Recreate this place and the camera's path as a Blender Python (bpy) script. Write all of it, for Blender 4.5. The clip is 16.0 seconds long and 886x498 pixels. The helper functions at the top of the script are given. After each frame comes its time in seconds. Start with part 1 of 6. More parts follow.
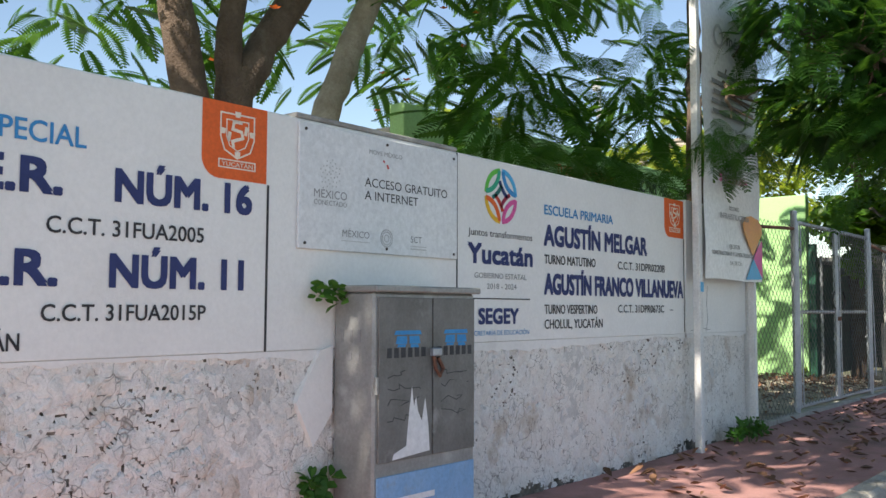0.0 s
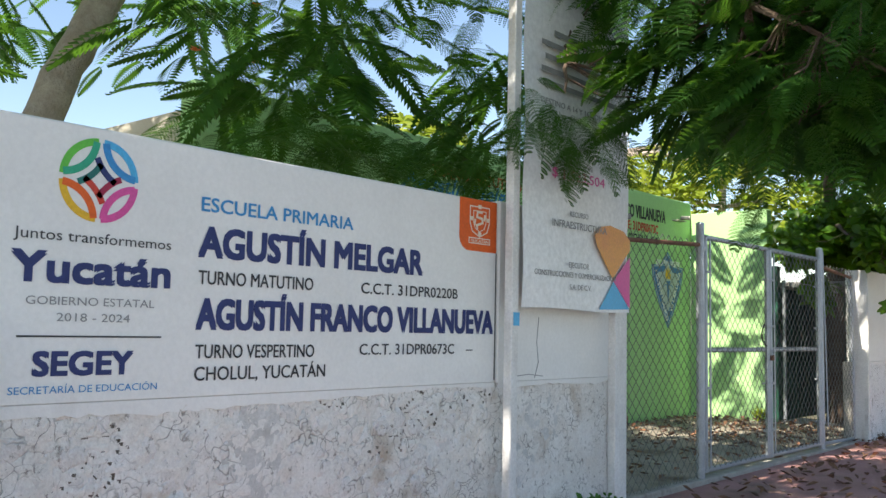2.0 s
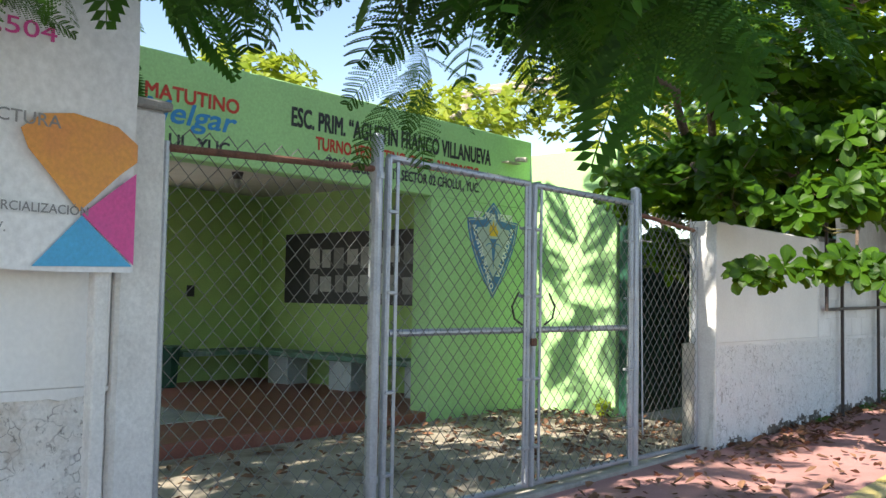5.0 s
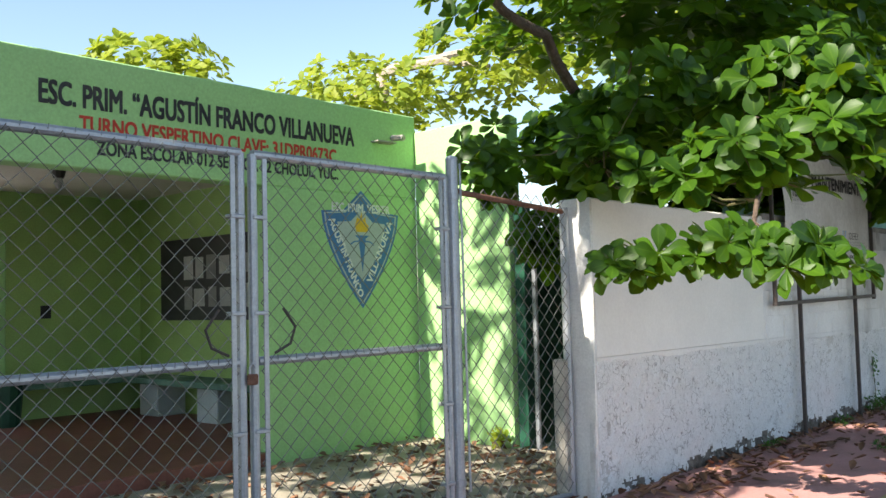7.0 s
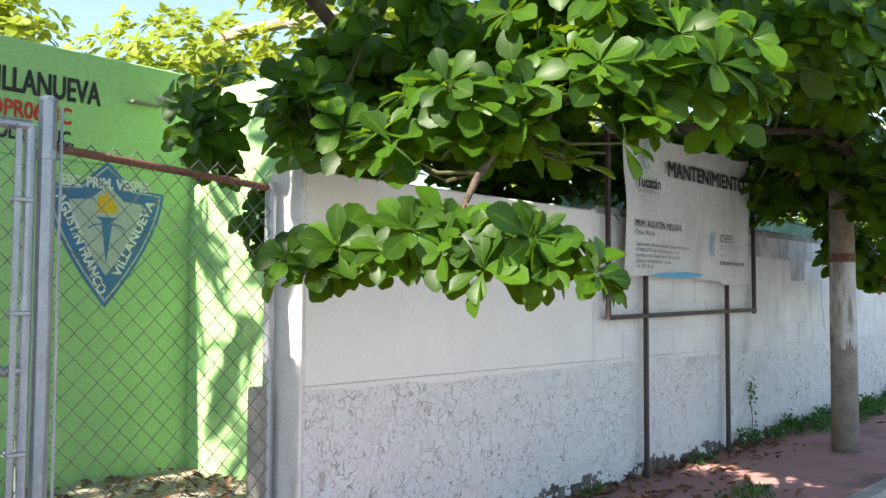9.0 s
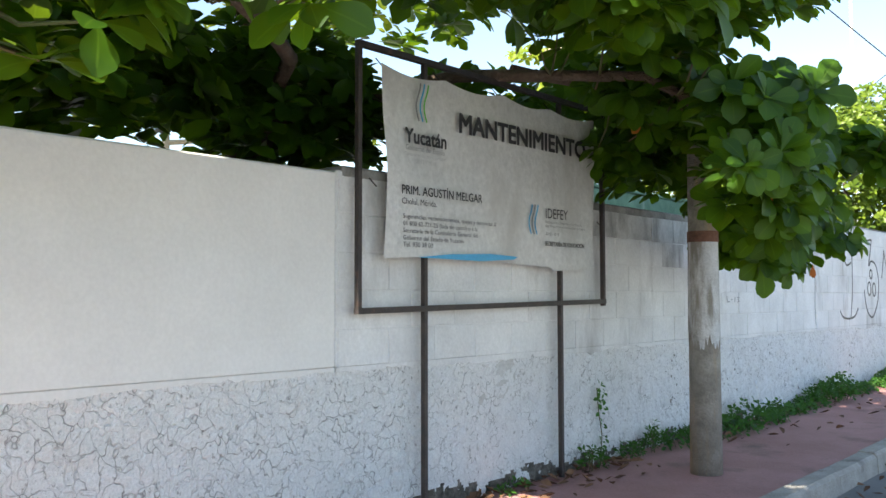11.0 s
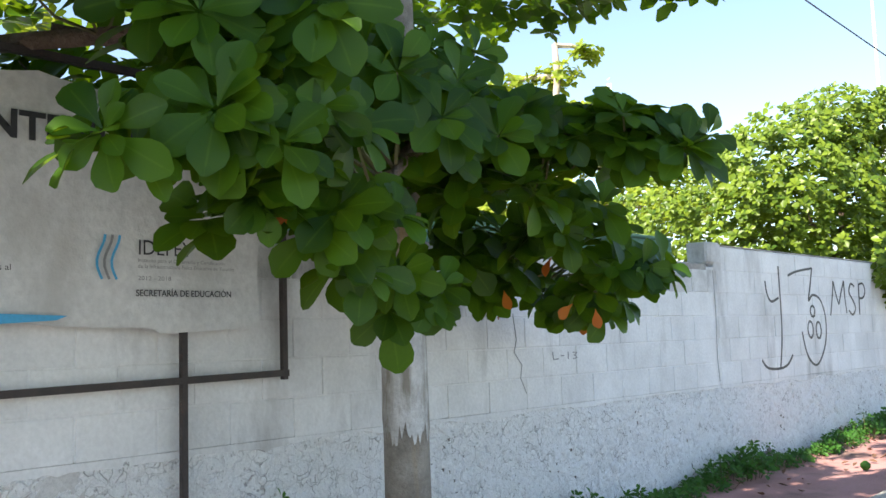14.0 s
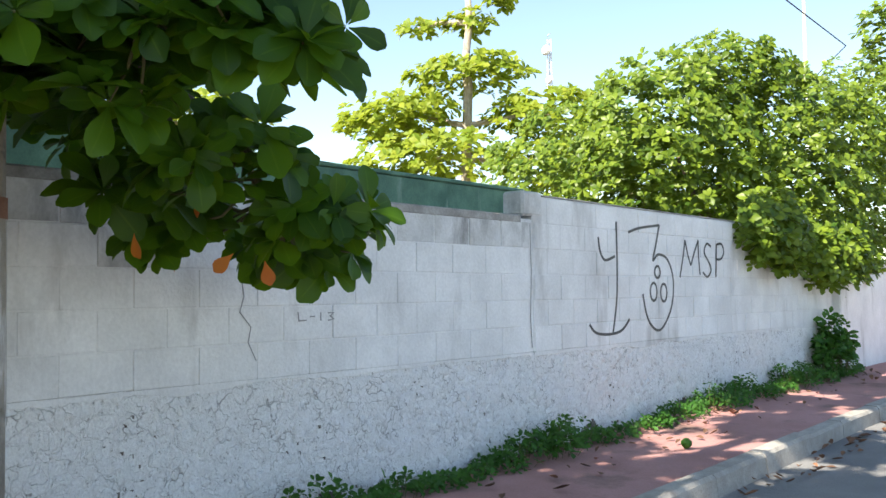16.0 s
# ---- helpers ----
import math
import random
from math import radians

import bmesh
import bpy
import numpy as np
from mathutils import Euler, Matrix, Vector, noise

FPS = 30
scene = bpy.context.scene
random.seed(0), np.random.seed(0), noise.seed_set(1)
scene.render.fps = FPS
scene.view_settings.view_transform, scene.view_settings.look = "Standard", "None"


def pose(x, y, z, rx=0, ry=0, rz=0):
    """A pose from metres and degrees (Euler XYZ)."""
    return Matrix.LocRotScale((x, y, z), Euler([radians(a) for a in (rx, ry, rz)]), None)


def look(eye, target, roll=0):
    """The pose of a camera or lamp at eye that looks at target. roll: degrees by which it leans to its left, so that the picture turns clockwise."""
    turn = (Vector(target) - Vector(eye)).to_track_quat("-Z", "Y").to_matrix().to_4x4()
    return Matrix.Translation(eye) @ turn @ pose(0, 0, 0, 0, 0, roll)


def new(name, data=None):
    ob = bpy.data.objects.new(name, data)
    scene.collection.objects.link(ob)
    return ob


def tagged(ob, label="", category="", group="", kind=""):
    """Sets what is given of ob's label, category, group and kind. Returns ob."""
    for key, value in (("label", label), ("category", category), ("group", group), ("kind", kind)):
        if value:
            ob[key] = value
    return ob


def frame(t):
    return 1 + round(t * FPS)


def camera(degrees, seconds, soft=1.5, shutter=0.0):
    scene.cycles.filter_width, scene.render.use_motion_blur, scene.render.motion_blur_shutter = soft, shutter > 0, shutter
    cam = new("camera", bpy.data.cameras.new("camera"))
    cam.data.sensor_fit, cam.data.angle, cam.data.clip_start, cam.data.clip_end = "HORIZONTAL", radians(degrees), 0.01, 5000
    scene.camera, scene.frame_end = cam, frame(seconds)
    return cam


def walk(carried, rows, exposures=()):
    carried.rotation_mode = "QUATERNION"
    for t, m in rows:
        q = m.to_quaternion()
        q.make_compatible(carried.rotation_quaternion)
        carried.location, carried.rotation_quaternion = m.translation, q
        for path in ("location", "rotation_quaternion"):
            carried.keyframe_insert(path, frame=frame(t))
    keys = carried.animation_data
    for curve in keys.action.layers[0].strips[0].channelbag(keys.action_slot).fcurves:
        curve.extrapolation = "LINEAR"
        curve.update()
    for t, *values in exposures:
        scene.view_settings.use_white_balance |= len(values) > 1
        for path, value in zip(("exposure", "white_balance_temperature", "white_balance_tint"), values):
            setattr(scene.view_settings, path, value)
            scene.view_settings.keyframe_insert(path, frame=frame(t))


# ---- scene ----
cam = camera(51.6, 16.0)
PATH = [
    (0, (0.016, 0.097, 1.097), (-1.244, 1.646, 1.229), 0.2),
    (0.5, (-0.022, 0.846, 1.116), (-1.288, 2.386, 1.278), -0.0),
    (1, (0.075, 1.555, 1.175), (-1.203, 3.084, 1.337), 0.4),
    (1.5, (0.117, 2.216, 1.224), (-1.181, 3.726, 1.415), 0.5),
    (2, (0.234, 2.81, 1.226), (-1.08, 4.308, 1.398), 1.2),
    (2.5, (0.195, 3.47, 1.22), (-1.171, 4.921, 1.388), 0.9),
    (3, (0.215, 4.075, 1.218), (-1.025, 5.637, 1.363), 0.3),
    (3.5, (0.254, 4.665, 1.22), (-0.982, 6.231, 1.361), 1.7),
    (4, (0.218, 5.326, 1.25), (-1.015, 6.895, 1.391), 1.9),
    (4.2, (0.226, 5.586, 1.242), (-0.997, 7.163, 1.37), 2.1),
    (6.3, (0.238, 8.249, 1.361), (-1.173, 9.663, 1.455), -0.9),
    (6.5, (0.259, 8.522, 1.321), (-1.119, 9.968, 1.421), -1.3),
    (7, (0.297, 9.132, 1.348), (-1.057, 10.6, 1.46), -1.4),
    (7.5, (0.226, 9.717, 1.361), (-1.09, 11.213, 1.527), 1.0),
    (8, (0.321, 10.219, 1.428), (-0.977, 11.734, 1.567), 0.5),
    (8.5, (0.295, 10.834, 1.405), (-1.034, 12.323, 1.525), 0.2),
    (9, (0.363, 11.366, 1.379), (-0.947, 12.873, 1.486), 0.3),
    (9.5, (0.405, 11.918, 1.371), (-0.904, 13.427, 1.464), 0.2),
    (10, (0.408, 12.475, 1.352), (-0.881, 14.0, 1.456), 0.4),
    (10.2, (0.448, 12.689, 1.322), (-0.829, 14.224, 1.42), 0.2),
    (12.3, (0.702, 15.016, 1.346), (-0.645, 16.49, 1.468), -0.7),
    (12.5, (0.715, 15.217, 1.358), (-0.621, 16.701, 1.471), -0.6),
    (13, (0.79, 15.774, 1.342), (-0.536, 17.266, 1.463), -0.5),
    (13.5, (0.794, 16.32, 1.372), (-0.561, 17.78, 1.55), -0.4),
    (14, (0.938, 16.833, 1.425), (-0.435, 18.273, 1.625), -1.9),
    (14.5, (1.067, 17.279, 1.442), (-0.272, 18.758, 1.587), -1.8),
    (15, (1.088, 17.696, 1.42), (-0.22, 19.202, 1.559), -0.1),
    (15.5, (1.184, 18.092, 1.417), (-0.106, 19.615, 1.545), -0.4),
    (16, (1.18, 18.487, 1.425), (-0.105, 20.016, 1.522), -0.6),
]
walk(cam, [(t, look(eye, target, roll)) for t, eye, target, roll in PATH], [(0.0, 0.83, 6900, 10), (1.5, 1.02, 6900, 10), (4.0, 1.30, 6900, 10), (7.0, 1.3, 6900, 10), (10.0, 1.68, 6900, 10), (13.0, 1.65, 6900, 10), (16.0, 1.42, 6900, 10)])

# ---- sky and sun ----
SUN_WAY = Vector((-0.04, -0.72, 0.66)).normalized()  # towards the sun
world = bpy.data.worlds.new("sky")
scene.world = world
world.use_nodes = True
wt = world.node_tree
sky = wt.nodes.new("ShaderNodeTexSky")
sky.sky_type, sky.sun_disc = "NISHITA", False
sky.sun_elevation = math.asin(SUN_WAY.z)
sky.sun_rotation = math.atan2(SUN_WAY.x, SUN_WAY.y)
sky.air_density, sky.dust_density = 1.0, 0.25
wt.links.new(sky.outputs[0], wt.nodes["Background"].inputs[0])
wt.nodes["Background"].inputs[1].default_value = 0.115
sun = new("sun", bpy.data.lights.new("sun", "SUN"))
sun.data.energy, sun.data.angle, sun.data.color = 5.0, radians(0.55), (1.0, 0.95, 0.86)
sun.matrix_world = look((0, 0, 30), Vector((0, 0, 30)) - SUN_WAY)


# ---- materials ----
def mat(name, c1, c2, scale=4.0, rough=0.8, bump=0.15, fine=70.0, stain=None, stain_scale=1.2, stain_at=0.6,
        metal=0.0, streak=1.0, vary=0.0, island=False, grain=0.5, crack=0.0):
    """A surface with blotches between c1 and c2, fine grain, and stains; streak < 1 pulls the stains out downwards."""
    m = bpy.data.materials.new(name)
    m.use_nodes = True
    nt = m.node_tree
    N, L = nt.nodes.new, nt.links.new
    bsdf = nt.nodes["Principled BSDF"]
    tc = N("ShaderNodeNewGeometry")

    def noise_tex(s, stretch=1.0, detail=6.0):
        mp = N("ShaderNodeMapping")
        mp.inputs["Scale"].default_value = (1, 1, stretch)
        L(tc.outputs["Position"], mp.inputs[0])
        n = N("ShaderNodeTexNoise")
        n.inputs["Scale"].default_value, n.inputs["Detail"].default_value = s, detail
        n.inputs["Roughness"].default_value = 0.62
        L(mp.outputs[0], n.inputs["Vector"])
        return n.outputs[0]

    def ramp(v, a, b):
        r = N("ShaderNodeMapRange")
        r.inputs[1].default_value, r.inputs[2].default_value = a, b
        L(v, r.inputs[0])
        return r.outputs[0]

    def mix(f, a, b, mode="MIX"):
        x = N("ShaderNodeMix")
        x.data_type, x.blend_type = "RGBA", mode
        for sock, v in ((x.inputs[0], f), (x.inputs[6], a), (x.inputs[7], b)):
            if isinstance(v, (int, float)):
                sock.default_value = v
            elif isinstance(v, tuple):
                sock.default_value = (*v, 1)
            else:
                L(v, sock)
        return x.outputs[2]

    col = mix(ramp(noise_tex(scale), 0.35, 0.65), c1, c2)
    g = noise_tex(fine, 1.0, 3.0)
    col = mix(grain, col, mix(ramp(g, 0.3, 0.7), (0.72, 0.72, 0.72), (1.12, 1.12, 1.12)), "MULTIPLY")
    if stain:
        col = mix(ramp(noise_tex(stain_scale, streak, 8.0), stain_at, stain_at + 0.14), col, stain)
    rough_h = None
    if crack:
        warp = N("ShaderNodeTexNoise")
        warp.inputs["Scale"].default_value = 6.0
        L(tc.outputs["Position"], warp.inputs["Vector"])
        vm = N("ShaderNodeVectorMath")
        vm.operation, vm.inputs[3].default_value = "MULTIPLY_ADD", 1.0
        vm.inputs[1].default_value = (0.30, 0.30, 0.30)
        L(warp.outputs["Color"], vm.inputs[0]), L(tc.outputs["Position"], vm.inputs[2])
        vo = N("ShaderNodeTexVoronoi")
        vo.feature = "DISTANCE_TO_EDGE"
        vo.inputs["Scale"].default_value = 11.0
        L(vm.outputs[0], vo.inputs["Vector"])
        rough_h = ramp(vo.outputs["Distance"], 0.0, 0.05)
        gate = ramp(noise_tex(5.0), 0.46, 0.60)
        inv = N("ShaderNodeMath")
        inv.operation = "SUBTRACT"
        inv.inputs[0].default_value = 1.0
        L(ramp(vo.outputs["Distance"], 0.0, 0.045), inv.inputs[1])
        mul = N("ShaderNodeMath")
        mul.operation = "MULTIPLY"
        L(inv.outputs[0], mul.inputs[0]), L(gate, mul.inputs[1])
        mul2 = N("ShaderNodeMath")
        mul2.operation = "MULTIPLY"
        mul2.inputs[1].default_value = min(1.0, crack * 1.3)
        L(mul.outputs[0], mul2.inputs[0])
        col = mix(mul2.outputs[0], col, (0.10, 0.085, 0.07))
        pit = N("ShaderNodeMath")
        pit.operation = "MULTIPLY"
        pit.inputs[1].default_value = crack
        L(ramp(noise_tex(36.0, 0.8, 7.0), 0.60, 0.66), pit.inputs[0])
        col = mix(pit.outputs[0], col, (0.13, 0.11, 0.09))
        both = N("ShaderNodeMath")
        both.operation = "MULTIPLY_ADD"
        both.inputs[1].default_value = 2.6
        L(noise_tex(20.0, 1.0, 5.0), both.inputs[0]), L(rough_h, both.inputs[2])
        rough_h = both.outputs[0]
    if vary:
        src = N("ShaderNodeNewGeometry").outputs["Random Per Island"] if island else N("ShaderNodeObjectInfo").outputs["Random"]
        r = N("ShaderNodeMapRange")
        r.inputs[3].default_value, r.inputs[4].default_value = 1 - vary, 1 + vary * 0.6
        L(src, r.inputs[0])
        cc = N("ShaderNodeCombineColor")
        for k in range(3):
            L(r.outputs[0], cc.inputs[k])
        col = mix(1.0, col, cc.outputs[0], "MULTIPLY")
    L(col, bsdf.inputs["Base Color"])
    bsdf.inputs["Roughness"].default_value, bsdf.inputs["Metallic"].default_value = rough, metal
    if bump:
        bp = N("ShaderNodeBump")
        bp.inputs["Strength"].default_value, bp.inputs["Distance"].default_value = min(1, bump * 2), 0.02
        add = N("ShaderNodeMath")
        add.operation = "ADD"
        L(g, add.inputs[0]), L(noise_tex(scale * 4) if rough_h is None else rough_h, add.inputs[1])
        L(add.outputs[0], bp.inputs["Height"]), L(bp.outputs[0], bsdf.inputs["Normal"])
    return m


def leaf_mat(name, c1, c2, through_col, share=0.35, rough=0.42):
    m = bpy.data.materials.new(name)
    m.use_nodes = True
    nt = m.node_tree
    N, L = nt.nodes.new, nt.links.new
    bsdf, out = nt.nodes["Principled BSDF"], nt.nodes["Material Output"]
    geo, info, tc = N("ShaderNodeNewGeometry"), N("ShaderNodeObjectInfo"), N("ShaderNodeTexCoord")
    add = N("ShaderNodeMath")
    add.operation = "ADD"
    L(geo.outputs["Random Per Island"], add.inputs[0]), L(info.outputs["Random"], add.inputs[1])
    fr = N("ShaderNodeMath")
    fr.operation = "FRACT"
    L(add.outputs[0], fr.inputs[0])
    n = N("ShaderNodeTexNoise")
    n.inputs["Scale"].default_value = 14
    L(tc.outputs["Object"], n.inputs["Vector"])
    av = N("ShaderNodeMath")
    av.operation = "MULTIPLY_ADD"
    av.inputs[1].default_value, av.inputs[2].default_value = 0.5, -0.15
    L(n.outputs[0], av.inputs[0])
    s = N("ShaderNodeMath")
    s.operation, s.use_clamp = "ADD", True
    L(fr.outputs[0], s.inputs[0]), L(av.outputs[0], s.inputs[1])
    x = N("ShaderNodeMix")
    x.data_type = "RGBA"
    x.inputs[6].default_value, x.inputs[7].default_value = (*c1, 1), (*c2, 1)
    L(s.outputs[0], x.inputs[0])
    rib = N("ShaderNodeAttribute")
    rib.attribute_name = "rib"
    edge = N("ShaderNodeMapRange")
    edge.inputs[1].default_value, edge.inputs[2].default_value, edge.inputs[4].default_value = 0.90, 1.0, 0.32
    L(rib.outputs["Fac"], edge.inputs[0])
    veined = N("ShaderNodeMix")
    veined.data_type = "RGBA"
    veined.inputs[7].default_value = (c2[0] * 2.4 + 0.03, c2[1] * 1.9 + 0.03, c2[2] * 2 + 0.01, 1)
    L(edge.outputs[0], veined.inputs[0]), L(x.outputs[2], veined.inputs[6]), L(veined.outputs[2], bsdf.inputs["Base Color"])
    bsdf.inputs["Roughness"].default_value = rough
    bsdf.inputs["Specular IOR Level"].default_value = 0.22
    tr = N("ShaderNodeBsdfTranslucent")
    tr.inputs[0].default_value = (*through_col, 1)
    mx = N("ShaderNodeMixShader")
    mx.inputs[0].default_value = share
    L(bsdf.outputs[0], mx.inputs[1]), L(tr.outputs[0], mx.inputs[2]), L(mx.outputs[0], out.inputs[0])
    return m


M = {
    "wall_white": mat("painted_wall", (0.83, 0.82, 0.80), (0.77, 0.76, 0.74), 1.6, 0.85, 0.06, 45, (0.58, 0.56, 0.53), 1.1, 0.62, streak=0.35, grain=0.18),
    "wall_grey": mat("weathered_white_wall", (0.82, 0.82, 0.82), (0.68, 0.68, 0.68), 1.8, 0.88, 0.16, 45, (0.46, 0.45, 0.44), 1.7, 0.535, streak=0.3, vary=0.05, grain=0.3),
    "wall_sooty": mat("sooty_white_wall", (0.72, 0.72, 0.72), (0.52, 0.52, 0.51), 4.0, 0.9, 0.2, 45, (0.26, 0.255, 0.25), 2.6, 0.54, streak=0.35, vary=0.08, grain=0.35),
    "wall_top": mat("sooty_coping", (0.20, 0.19, 0.18), (0.44, 0.43, 0.41), 4.0, 0.95, 0.2, 60),
    "stone": mat("whitewashed_stone", (0.84, 0.82, 0.80), (0.76, 0.73, 0.70), 9.0, 0.92, 0.26, 80, (0.42, 0.37, 0.32), 3.2, 0.62, vary=0.06, island=True, crack=0.5),
    "stone2": mat("whitewashed_stone_clean", (0.85, 0.85, 0.85), (0.80, 0.80, 0.79), 9.0, 0.92, 0.24, 80, (0.50, 0.48, 0.45), 3.0, 0.68, vary=0.03, island=True, crack=0.24),
    "mortar": mat("whitewashed_mortar", (0.84, 0.82, 0.79), (0.76, 0.72, 0.67), 7.0, 0.95, 0.2, 70, (0.50, 0.42, 0.34), 3.2, 0.57, crack=0.6),
    "mortar2": mat("whitewashed_mortar_clean", (0.88, 0.88, 0.88), (0.83, 0.83, 0.82), 7.0, 0.95, 0.32, 70, (0.50, 0.48, 0.45), 3.6, 0.69, crack=0.5),
    "bare_stone": mat("bare_mossy_stone", (0.10, 0.09, 0.075), (0.30, 0.27, 0.23), 14.0, 0.95, 0.5, 70, (0.05, 0.055, 0.035), 6.0, 0.54, crack=0.5),
    "patch": mat("old_plaster_patch", (0.70, 0.69, 0.67), (0.56, 0.55, 0.53), 5, 0.9, 0.3, 60, (0.44, 0.42, 0.40), 3, 0.56),
    "green": mat("lime_green_paint", (0.40, 0.68, 0.29), (0.37, 0.63, 0.27), 1.4, 0.7, 0.05, 50, (0.46, 0.70, 0.37), 1.0, 0.62, streak=0.4),
    # A darker, yellower green, used on the portico's inner walls.
    "green_dark": mat("inner_darker_green", (0.40, 0.60, 0.20), (0.36, 0.55, 0.18), 1.4, 0.75, 0.05, 50),
    "green_stained": mat("stained_green_parapet", (0.16, 0.30, 0.22), (0.08, 0.17, 0.13), 3.0, 0.85, 0.15, 50, (0.40, 0.50, 0.44), 3.5, 0.56, streak=0.15),
    "dark_green_metal": mat("dark_green_metal", (0.02, 0.10, 0.06), (0.015, 0.07, 0.045), 4, 0.45, 0.04, 60),
    "ceiling": mat("portico_ceiling", (0.62, 0.58, 0.50), (0.55, 0.51, 0.44), 2, 0.9, 0.05),
    "red_floor": mat("red_floor", (0.30, 0.10, 0.07), (0.24, 0.08, 0.055), 3, 0.5, 0.05, 40, (0.34, 0.20, 0.15), 2.0, 0.62),
    "tile": mat("pale_floor_tile", (0.60, 0.60, 0.60), (0.52, 0.52, 0.54), 3, 0.2, 0.02),
    "yard": mat("yard_concrete", (0.42, 0.37, 0.30), (0.30, 0.26, 0.20), 2.4, 0.9, 0.3, 50, (0.16, 0.11, 0.07), 1.5, 0.55),
    "pave": mat("red_pavement", (0.47, 0.25, 0.23), (0.38, 0.19, 0.17), 1.6, 0.8, 0.2, 55, (0.20, 0.12, 0.10), 1.3, 0.55),
    "kerb": mat("kerb_concrete", (0.46, 0.43, 0.38), (0.34, 0.31, 0.27), 5, 0.9, 0.35, 60, (0.16, 0.14, 0.12), 2.6, 0.58),
    "kerb_yellow": mat("faded_yellow_kerb", (0.50, 0.40, 0.12), (0.42, 0.36, 0.20), 5, 0.9, 0.35, 60, (0.22, 0.19, 0.14), 3.0, 0.55),
    "road": mat("road_asphalt", (0.29, 0.285, 0.275), (0.22, 0.215, 0.21), 1.2, 0.9, 0.5, 90, (0.34, 0.325, 0.30), 0.8, 0.58),
    "ground": mat("bare_ground", (0.22, 0.18, 0.13), (0.14, 0.12, 0.08), 1.0, 0.95, 0.3, 30, (0.07, 0.10, 0.03), 0.5, 0.5),
    "zinc": mat("galvanised_steel", (0.42, 0.44, 0.48), (0.34, 0.36, 0.40), 9, 0.45, 0.05, 70, (0.30, 0.27, 0.24), 5, 0.66, metal=0.65),
    "wire": mat("chain_link_wire", (0.19, 0.19, 0.18), (0.13, 0.125, 0.115), 9, 0.6, 0.0, 70),
    "rust": mat("rusted_steel", (0.17, 0.075, 0.05), (0.24, 0.12, 0.08), 12, 0.85, 0.25, 80, (0.10, 0.05, 0.04), 7, 0.55, metal=0.2),
    "black_steel": mat("black_painted_steel", (0.035, 0.03, 0.03), (0.06, 0.045, 0.04), 12, 0.6, 0.15, 80, (0.13, 0.07, 0.05), 9, 0.62),
    "cabinet": mat("grey_cabinet_steel", (0.34, 0.34, 0.33), (0.27, 0.27, 0.26), 5, 0.55, 0.06, 60, (0.46, 0.46, 0.45), 4, 0.58, metal=0.25),
    "cabinet_door": mat("grimy_cabinet_door", (0.21, 0.205, 0.195), (0.15, 0.145, 0.135), 6, 0.6, 0.12, 55, (0.30, 0.30, 0.29), 5, 0.6, metal=0.15),
    "cabinet_blue": mat("faded_blue_band", (0.20, 0.40, 0.66), (0.26, 0.44, 0.66), 5, 0.6, 0.05, 50, (0.30, 0.32, 0.33), 4, 0.58),
    "navy": mat("navy_paint", (0.020, 0.034, 0.135), (0.028, 0.042, 0.16), 8, 0.7, 0.0, 60),
    "blue": mat("blue_paint", (0.03, 0.24, 0.55), (0.04, 0.28, 0.58), 8, 0.7, 0.0, 60),
    "black": mat("black_paint", (0.025, 0.025, 0.03), (0.05, 0.05, 0.055), 8, 0.7, 0.0, 60),
    "grey_print": mat("grey_print", (0.22, 0.22, 0.23), (0.30, 0.30, 0.30), 8, 0.7, 0.0, 60),
    "pale_print": mat("pale_grey_print", (0.45, 0.45, 0.46), (0.52, 0.52, 0.52), 8, 0.7, 0.0, 60),
    "orange": mat("orange_paint", (0.80, 0.13, 0.02), (0.74, 0.12, 0.02), 5, 0.7, 0.03, 60),
    "cream": mat("cream_print", (0.85, 0.74, 0.62), (0.85, 0.72, 0.58), 5, 0.7, 0.0, 60),
    "red_paint": mat("red_paint", (0.62, 0.05, 0.03), (0.55, 0.06, 0.04), 8, 0.7, 0.0, 60),
    "magenta": mat("magenta_print", (0.70, 0.07, 0.30), (0.66, 0.08, 0.32), 8, 0.5, 0.0, 60),
    "amber": mat("amber_print", (0.80, 0.36, 0.06), (0.72, 0.28, 0.08), 3, 0.5, 0.0, 60),
    "cyan": mat("cyan_print", (0.06, 0.42, 0.72), (0.06, 0.38, 0.68), 8, 0.5, 0.0, 60),
    "crimson": mat("crimson_print", (0.36, 0.015, 0.06), (0.32, 0.015, 0.06), 8, 0.6, 0.0, 60),
    "dark_teal": mat("dark_teal_print", (0.01, 0.16, 0.14), (0.01, 0.13, 0.12), 8, 0.6, 0.0, 60),
    "sea_green": mat("sea_green_print", (0.02, 0.38, 0.22), (0.02, 0.34, 0.20), 8, 0.6, 0.0, 60),
    "leafgreen": mat("green_print", (0.12, 0.52, 0.06), (0.10, 0.46, 0.06), 8, 0.6, 0.0, 60),
    "vinyl": mat("white_vinyl", (0.82, 0.82, 0.83), (0.76, 0.76, 0.77), 1.6, 0.45, 0.05, 30, (0.66, 0.65, 0.64), 1.3, 0.6, streak=0.4),
    "cloth": mat("creased_sign_cloth", (0.72, 0.72, 0.71), (0.64, 0.64, 0.63), 2.2, 0.7, 0.16, 26, (0.52, 0.51, 0.49), 1.6, 0.56, streak=0.4),
    "plate": mat("white_sign_plate", (0.74, 0.74, 0.75), (0.68, 0.69, 0.71), 2, 0.4, 0.03, 40, (0.58, 0.58, 0.58), 2.2, 0.64),
    "board": mat("notice_board", (0.02, 0.02, 0.025), (0.035, 0.035, 0.04), 5, 0.5, 0.0),
